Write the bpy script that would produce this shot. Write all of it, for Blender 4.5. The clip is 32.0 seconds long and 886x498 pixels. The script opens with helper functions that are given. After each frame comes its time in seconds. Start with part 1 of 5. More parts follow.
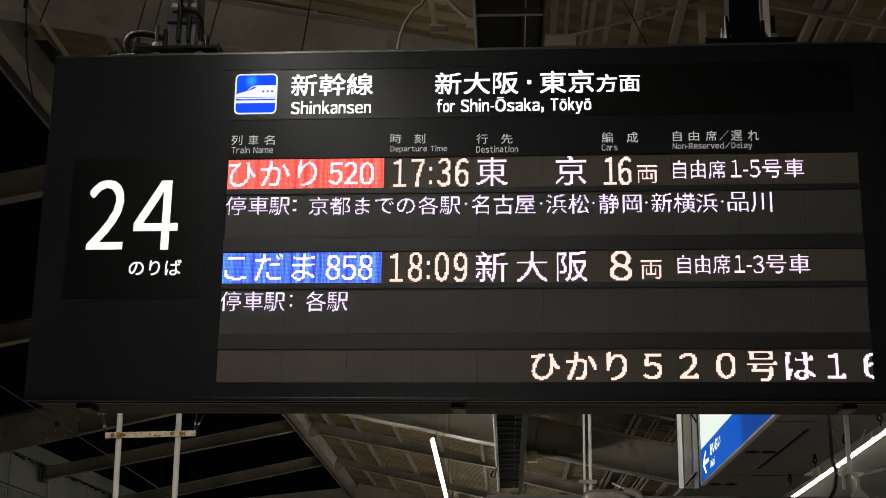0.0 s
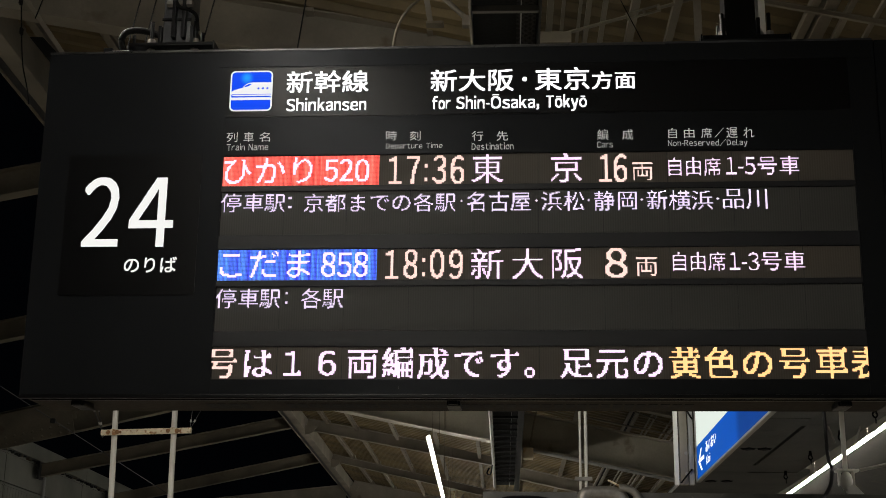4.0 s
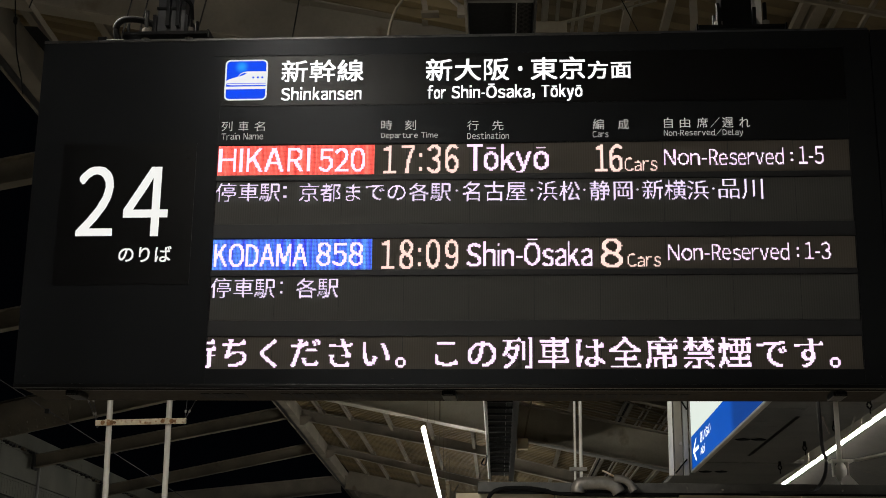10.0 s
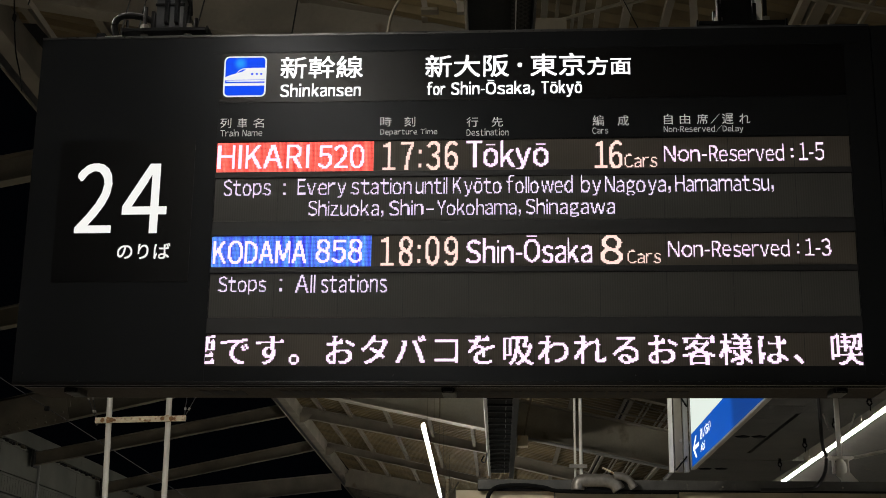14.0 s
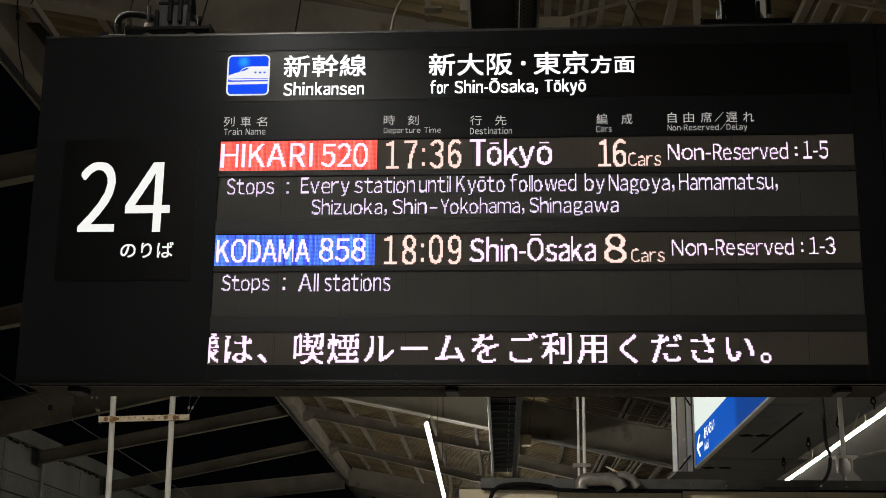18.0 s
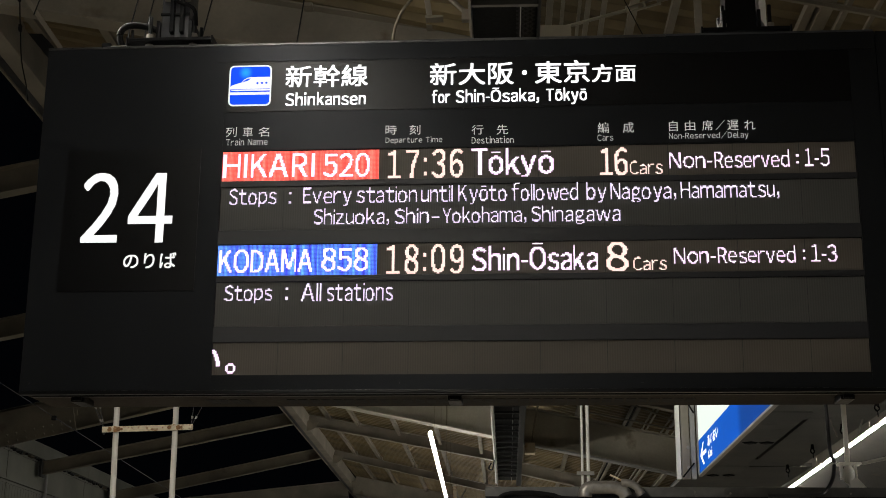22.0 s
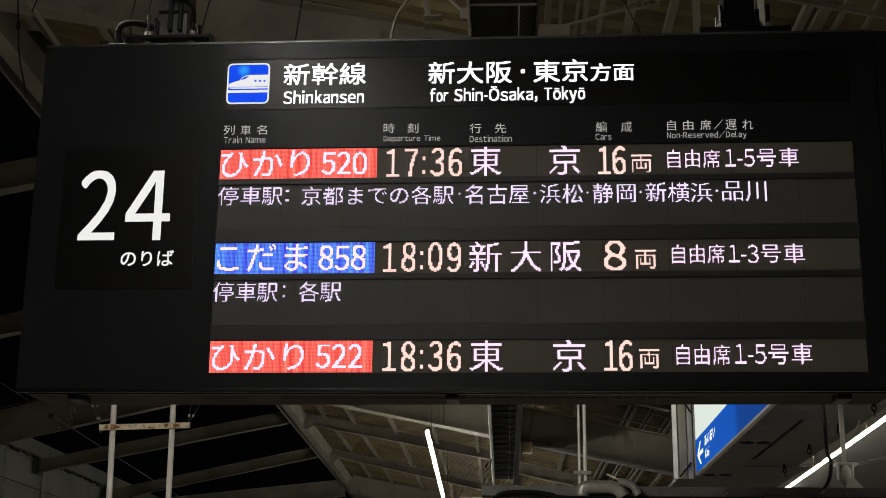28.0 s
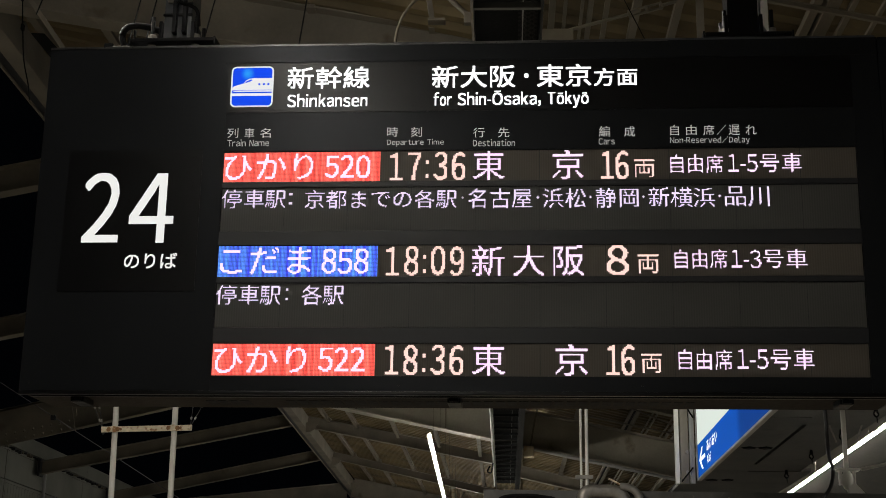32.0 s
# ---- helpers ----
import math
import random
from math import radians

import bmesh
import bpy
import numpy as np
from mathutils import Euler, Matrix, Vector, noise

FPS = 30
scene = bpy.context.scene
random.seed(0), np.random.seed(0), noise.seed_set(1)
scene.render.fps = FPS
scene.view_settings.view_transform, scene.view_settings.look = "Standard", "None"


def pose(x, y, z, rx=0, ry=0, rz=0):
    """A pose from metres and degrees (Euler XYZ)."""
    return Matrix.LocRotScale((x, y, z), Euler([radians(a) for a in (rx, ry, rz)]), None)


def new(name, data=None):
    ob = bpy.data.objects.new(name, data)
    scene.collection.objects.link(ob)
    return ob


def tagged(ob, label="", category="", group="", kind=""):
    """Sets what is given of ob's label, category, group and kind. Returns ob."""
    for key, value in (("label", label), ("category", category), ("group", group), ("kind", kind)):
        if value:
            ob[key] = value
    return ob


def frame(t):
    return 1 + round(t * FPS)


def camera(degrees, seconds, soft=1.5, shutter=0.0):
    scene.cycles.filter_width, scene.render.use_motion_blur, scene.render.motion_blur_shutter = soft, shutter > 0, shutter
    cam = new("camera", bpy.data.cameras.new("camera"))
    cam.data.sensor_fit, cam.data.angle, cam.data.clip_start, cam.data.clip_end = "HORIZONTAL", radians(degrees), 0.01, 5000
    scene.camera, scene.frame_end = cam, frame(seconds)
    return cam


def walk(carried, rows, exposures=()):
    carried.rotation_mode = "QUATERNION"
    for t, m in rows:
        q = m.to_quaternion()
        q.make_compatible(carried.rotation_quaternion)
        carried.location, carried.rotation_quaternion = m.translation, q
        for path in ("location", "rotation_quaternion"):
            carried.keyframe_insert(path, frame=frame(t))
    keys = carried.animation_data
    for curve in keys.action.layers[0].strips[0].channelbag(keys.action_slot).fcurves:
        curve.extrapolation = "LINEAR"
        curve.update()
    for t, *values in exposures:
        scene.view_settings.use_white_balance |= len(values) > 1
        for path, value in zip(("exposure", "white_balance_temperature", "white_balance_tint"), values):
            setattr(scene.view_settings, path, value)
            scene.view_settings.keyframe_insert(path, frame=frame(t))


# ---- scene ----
cam = camera(35.51, 32.0, soft=0.85)
walk(cam, [
    (0, pose(-0.0036, -0.0187, 1.7491, 106.792, -0.743, 2.621)),
    (0.5, pose(-0.0026, -0.0179, 1.7490, 106.721, -0.639, 2.542)),
    (1, pose(-0.0019, -0.0172, 1.7492, 106.677, -0.601, 2.478)),
    (1.5, pose(-0.0013, -0.0170, 1.7494, 106.640, -0.708, 2.471)),
    (2, pose(-0.0009, -0.0176, 1.7497, 106.487, -0.655, 2.465)),
    (2.5, pose(-0.0008, -0.0183, 1.7497, 106.591, -0.693, 2.483)),
    (3, pose(-0.0010, -0.0185, 1.7495, 106.692, -0.735, 2.469)),
    (3.5, pose(-0.0012, -0.0185, 1.7496, 106.708, -0.687, 2.465)),
    (5.5, pose(-0.0021, -0.0139, 1.7487, 106.474, -0.735, 2.484)),
    (6, pose(-0.0025, -0.0134, 1.7483, 106.511, -0.765, 2.405)),
    (6.5, pose(-0.0028, -0.0128, 1.7479, 106.437, -0.775, 2.350)),
    (7, pose(-0.0028, -0.0124, 1.7476, 106.179, -0.680, 2.348)),
    (7.5, pose(-0.0030, -0.0122, 1.7477, 106.318, -0.627, 2.411)),
    (8, pose(-0.0035, -0.0114, 1.7479, 106.393, -0.586, 2.475)),
    (8.5, pose(-0.0041, -0.0107, 1.7484, 106.393, -0.646, 2.479)),
    (9, pose(-0.0040, -0.0103, 1.7484, 106.343, -0.701, 2.457)),
    (9.5, pose(-0.0035, -0.0107, 1.7480, 106.291, -0.672, 2.324)),
    (10, pose(-0.0031, -0.0106, 1.7477, 106.300, -0.681, 2.249)),
    (10.5, pose(-0.0031, -0.0098, 1.7479, 106.321, -0.625, 2.250)),
    (11, pose(-0.0034, -0.0080, 1.7483, 106.288, -0.542, 2.303)),
    (11.5, pose(-0.0037, -0.0058, 1.7488, 106.215, -0.531, 2.368)),
    (12, pose(-0.0041, -0.0037, 1.7488, 106.220, -0.494, 2.378)),
    (12.5, pose(-0.0040, -0.0022, 1.7484, 106.210, -0.543, 2.447)),
    (13, pose(-0.0036, -0.0020, 1.7484, 106.189, -0.566, 2.440)),
    (13.5, pose(-0.0027, -0.0018, 1.7483, 106.262, -0.574, 2.336)),
    (14, pose(-0.0022, -0.0011, 1.7485, 106.194, -0.643, 2.256)),
    (14.5, pose(-0.0022, -0.0002, 1.7488, 106.164, -0.690, 2.261)),
    (16.5, pose(-0.0022, 0.0041, 1.7486, 106.068, -0.667, 2.357)),
    (17, pose(-0.0025, 0.0039, 1.7484, 106.157, -0.658, 2.356)),
    (17.5, pose(-0.0028, 0.0035, 1.7483, 106.175, -0.710, 2.349)),
    (18, pose(-0.0028, 0.0036, 1.7486, 106.153, -0.668, 2.392)),
    (18.5, pose(-0.0024, 0.0041, 1.7489, 106.153, -0.581, 2.468)),
    (19, pose(-0.0015, 0.0045, 1.7494, 106.137, -0.524, 2.458)),
    (19.5, pose(-0.0010, 0.0042, 1.7496, 106.182, -0.504, 2.448)),
    (20, pose(-0.0010, 0.0031, 1.7498, 106.215, -0.577, 2.455)),
    (20.5, pose(-0.0008, 0.0015, 1.7502, 106.376, -0.604, 2.446)),
    (21, pose(-0.0003, -0.0005, 1.7506, 106.466, -0.487, 2.497)),
    (21.5, pose(-0.0001, -0.0020, 1.7504, 106.498, -0.433, 2.540)),
    (22, pose(-0.0006, -0.0025, 1.7500, 106.491, -0.436, 2.585)),
    (22.5, pose(-0.0015, -0.0011, 1.7498, 106.450, -0.556, 2.610)),
    (23, pose(-0.0021, 0.0005, 1.7499, 106.362, -0.554, 2.559)),
    (23.5, pose(-0.0027, 0.0012, 1.7498, 106.329, -0.538, 2.472)),
    (24, pose(-0.0028, 0.0009, 1.7496, 106.351, -0.558, 2.490)),
    (24.5, pose(-0.0026, 0.0002, 1.7495, 106.441, -0.556, 2.539)),
    (25, pose(-0.0021, -0.0002, 1.7492, 106.429, -0.640, 2.508)),
    (25.5, pose(-0.0016, -0.0003, 1.7490, 106.378, -0.568, 2.517)),
    (27.5, pose(-0.0006, 0.0003, 1.7491, 106.382, -0.574, 2.447)),
    (28, pose(-0.0006, -0.0002, 1.7491, 106.456, -0.589, 2.441)),
    (28.5, pose(-0.0006, -0.0008, 1.7490, 106.466, -0.650, 2.446)),
    (29, pose(-0.0005, -0.0018, 1.7490, 106.471, -0.695, 2.449)),
    (29.5, pose(-0.0000, -0.0030, 1.7491, 106.480, -0.695, 2.410)),
    (30, pose(0.0006, -0.0043, 1.7491, 106.544, -0.647, 2.415)),
    (30.5, pose(0.0008, -0.0051, 1.7491, 106.587, -0.737, 2.436)),
    (31, pose(0.0003, -0.0054, 1.7489, 106.648, -0.754, 2.461)),
    (31.5, pose(-0.0003, -0.0051, 1.7484, 106.647, -0.834, 2.487)),
    (32, pose(-0.0009, -0.0048, 1.7483, 106.605, -0.865, 2.475)),
], exposures=[(0, 0.10), (1, 0.10), (2, 0.06), (3, 0), (9, -0.04), (17, 0), (19, 0.02), (20, 0.14), (21, 0.20), (22, 0.21), (23, 0.14), (24, -0.05), (25, -0.10), (32, -0.12)])


# ---- light: night on a roofed platform, lit by tube lamps under its roof and added fill ----
world = bpy.data.worlds.new("night")
world.use_nodes = True
scene.world = world
world.node_tree.nodes["Background"].inputs[0].default_value = (0.10, 0.13, 0.20, 1)
world.node_tree.nodes["Background"].inputs[1].default_value = 0.004
scene.view_settings.exposure = 0.0
TUBE_GLOW = 52.0


def fill_strip(x, y0, y1, z, watts, wide=0.25):
    """An unseen area light, sent downwards from just under a row of tube lamps."""
    d = bpy.data.lights.new("unseen_row_fill", "AREA")
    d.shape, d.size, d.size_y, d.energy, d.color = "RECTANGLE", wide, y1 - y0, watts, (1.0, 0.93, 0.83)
    ob = new("unseen_row_fill", d)
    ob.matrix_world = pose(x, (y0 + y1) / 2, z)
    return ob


fill_strip(-0.92, -9.0, 3.2, 4.00, 45)
# added fill out of view, to brighten the roof edge and poles
fill_strip(-2.40, 4.0, 6.1, 5.05, 275)


# ---- materials ----
def mat(name, color, rough=0.6, metal=0.0, vary=0.15, scale=6.0, grain=60.0, bump=0.15, stain=None, stain_at=0.62, spec=0.5, stripes=0.0, tint=(1, 1, 1)):
    """A surface with variation at two scales, an optional second stain colour and a fine relief."""
    m = bpy.data.materials.new(name)
    m.use_nodes = True
    nt = m.node_tree
    n, link = nt.nodes, nt.links.new
    b = n["Principled BSDF"]
    b.inputs["Roughness"].default_value, b.inputs["Metallic"].default_value = rough, metal
    b.inputs["Specular IOR Level"].default_value = spec
    b.inputs["Specular Tint"].default_value = (*tint, 1)
    tc = n.new("ShaderNodeTexCoord")
    big, small = n.new("ShaderNodeTexNoise"), n.new("ShaderNodeTexNoise")
    big.inputs["Scale"].default_value, small.inputs["Scale"].default_value = scale, grain
    big.inputs["Detail"].default_value, small.inputs["Detail"].default_value = 5, 3
    for t in (big, small):
        link(tc.outputs["Object"], t.inputs["Vector"])
    ramp = n.new("ShaderNodeValToRGB")
    lo = tuple(c * (1 - vary) for c in color)
    hi = tuple(min(1, c * (1 + vary)) for c in color)
    ramp.color_ramp.elements[0].position, ramp.color_ramp.elements[1].position = 0.3, 0.7
    ramp.color_ramp.elements[0].color, ramp.color_ramp.elements[1].color = (*lo, 1), (*hi, 1)
    link(big.outputs["Fac"], ramp.inputs["Fac"])
    out = ramp.outputs["Color"]
    mix = n.new("ShaderNodeMix")
    mix.data_type, mix.blend_type = "RGBA", "MULTIPLY"
    mix.inputs[0].default_value = 0.5
    link(out, mix.inputs[6])
    r2 = n.new("ShaderNodeValToRGB")
    r2.color_ramp.elements[0].position, r2.color_ramp.elements[1].position = 0.25, 0.75
    r2.color_ramp.elements[0].color, r2.color_ramp.elements[1].color = (1 - vary, 1 - vary, 1 - vary, 1), (1, 1, 1, 1)
    link(small.outputs["Fac"], r2.inputs["Fac"])
    link(r2.outputs["Color"], mix.inputs[7])
    out = mix.outputs[2]
    if stain:
        sn = n.new("ShaderNodeTexNoise")
        sn.inputs["Scale"].default_value, sn.inputs["Detail"].default_value = scale * 1.7, 6
        link(tc.outputs["Object"], sn.inputs["Vector"])
        sr = n.new("ShaderNodeValToRGB")
        sr.color_ramp.elements[0].position, sr.color_ramp.elements[1].position = stain_at, stain_at + 0.12
        link(sn.outputs["Fac"], sr.inputs["Fac"])
        sm = n.new("ShaderNodeMix")
        sm.data_type = "RGBA"
        link(sr.outputs["Color"], sm.inputs[0])
        link(out, sm.inputs[6])
        sm.inputs[7].default_value = (*stain, 1)
        out = sm.outputs[2]
    if stripes:
        # upright rows of unlit dots
        sx, mu, pp, mr, sm2 = n.new("ShaderNodeSeparateXYZ"), n.new("ShaderNodeMath"), n.new("ShaderNodeMath"), n.new("ShaderNodeMapRange"), n.new("ShaderNodeMix")
        link(tc.outputs["Object"], sx.inputs[0])
        mu.operation, pp.operation = "MULTIPLY", "PINGPONG"
        mu.inputs[1].default_value, pp.inputs[1].default_value = 1 / stripes, 0.5
        link(sx.outputs["X"], mu.inputs[0])
        link(mu.outputs[0], pp.inputs[0])
        mr.inputs[1].default_value, mr.inputs[2].default_value = 0.0, 0.5
        mr.inputs[3].default_value, mr.inputs[4].default_value = 0.86, 1.08
        link(pp.outputs[0], mr.inputs[0])
        sm2.data_type, sm2.blend_type = "RGBA", "MULTIPLY"
        sm2.inputs[0].default_value = 1.0
        link(out, sm2.inputs[6])
        link(mr.outputs[0], sm2.inputs[7])
        out = sm2.outputs[2]
    link(out, b.inputs["Base Color"])
    rr = n.new("ShaderNodeMapRange")
    rr.inputs[3].default_value, rr.inputs[4].default_value = max(0.03, rough - 0.12), min(1, rough + 0.12)
    link(small.outputs["Fac"], rr.inputs[0])
    link(rr.outputs[0], b.inputs["Roughness"])
    if bump:
        bp = n.new("ShaderNodeBump")
        bp.inputs["Strength"].default_value, bp.inputs["Distance"].default_value = bump, 0.004
        link(small.outputs["Fac"], bp.inputs["Height"])
        link(bp.outputs[0], b.inputs["Normal"])
    return m


def glowing(name, color, strength, cells=0.0, dim=0.55, base=0.02, other=None, fade=None, spot=None):
    """A lit surface; cells: the pitch in metres of the lamp dots that make it up, with darker lines between them."""
    m = bpy.data.materials.new(name)
    m.use_nodes = True
    n, link = m.node_tree.nodes, m.node_tree.links.new
    b = n["Principled BSDF"]
    b.inputs["Base Color"].default_value = (base, base, base, 1)
    b.inputs["Roughness"].default_value = 0.7
    b.inputs["Specular IOR Level"].default_value = 0.08
    b.inputs["Emission Color"].default_value = (*color, 1)
    b.inputs["Emission Strength"].default_value = strength
    if fade:
        # the lamp behind the film fades from one end of the light box to the other
        tc, sep, span = n.new("ShaderNodeTexCoord"), n.new("ShaderNodeSeparateXYZ"), n.new("ShaderNodeMapRange")
        span.interpolation_type = "SMOOTHSTEP"
        link(tc.outputs["Object"], sep.inputs[0])
        link(sep.outputs["Y"], span.inputs[0])
        for k in range(4):
            span.inputs[k + 1].default_value = fade[k] * (strength if k > 1 else 1)
        link(span.outputs[0], b.inputs["Emission Strength"])
    if spot:
        # the lamp close behind the film shows as a paler patch
        x, z, reach, pale = spot
        tc, far, span, hue = n.new("ShaderNodeTexCoord"), n.new("ShaderNodeVectorMath"), n.new("ShaderNodeMapRange"), n.new("ShaderNodeMix")
        far.operation, span.interpolation_type, hue.data_type = "DISTANCE", "SMOOTHSTEP", "RGBA"
        link(tc.outputs["Object"], far.inputs[0])
        far.inputs[1].default_value = (x, -0.003, z)
        link(far.outputs["Value"], span.inputs[0])
        span.inputs[1].default_value, span.inputs[2].default_value, span.inputs[3].default_value, span.inputs[4].default_value = 0.0, reach, 1.0, 0.0
        link(span.outputs[0], hue.inputs[0])
        hue.inputs[6].default_value, hue.inputs[7].default_value = (*color, 1), (*pale, 1)
        link(hue.outputs[2], b.inputs["Emission Color"])
    if cells:
        tc, sep = n.new("ShaderNodeTexCoord"), n.new("ShaderNodeSeparateXYZ")
        link(tc.outputs["Object"], sep.inputs[0])
        parts = []
        for axis in ("X", "Z"):
            mul, sub, ab = (n.new("ShaderNodeMath") for _ in range(3))
            mul.operation, sub.operation, ab.operation = "MULTIPLY", "PINGPONG", "MULTIPLY"
            mul.inputs[1].default_value = 1 / cells
            sub.inputs[1].default_value = 0.5
            link(sep.outputs[axis], mul.inputs[0])
            link(mul.outputs[0], sub.inputs[0])
            link(sub.outputs[0], ab.inputs[0])
            ab.inputs[1].default_value = 2.0
            parts.append(ab)
        low = n.new("ShaderNodeMath")
        low.operation = "MINIMUM"
        link(parts[0].outputs[0], low.inputs[0])
        link(parts[1].outputs[0], low.inputs[1])
        # slow change along the row: each lamp module is a little brighter or darker
        wv = n.new("ShaderNodeTexNoise")
        wv.noise_dimensions = "1D"
        wv.inputs["Scale"].default_value = 60.0
        link(sep.outputs["X"], wv.inputs["W"])
        if other:
            tint, edge = n.new("ShaderNodeMix"), n.new("ShaderNodeMapRange")
            tint.data_type = "RGBA"
            edge.inputs[1].default_value, edge.inputs[2].default_value = 0.32, 0.72
            link(wv.outputs["Fac"], edge.inputs[0])
            link(edge.outputs[0], tint.inputs[0])
            tint.inputs[6].default_value, tint.inputs[7].default_value = (*color, 1), (*other, 1)
            link(tint.outputs[2], b.inputs["Emission Color"])
        rng = n.new("ShaderNodeMapRange")
        rng.inputs[1].default_value, rng.inputs[2].default_value = 0.0, 0.85
        rng.inputs[3].default_value, rng.inputs[4].default_value = dim, 1.0
        link(low.outputs[0], rng.inputs[0])
        mm = n.new("ShaderNodeMath")
        mm.operation = "MULTIPLY"
        link(rng.outputs[0], mm.inputs[0])
        r3 = n.new("ShaderNodeMapRange")
        r3.inputs[1].default_value, r3.inputs[2].default_value = 0.3, 0.7
        r3.inputs[3].default_value, r3.inputs[4].default_value = 0.9 * strength, 1.12 * strength
        link(wv.outputs["Fac"], r3.inputs[0])
        link(r3.outputs[0], mm.inputs[1])
        link(mm.outputs[0], b.inputs["Emission Strength"])
    return m


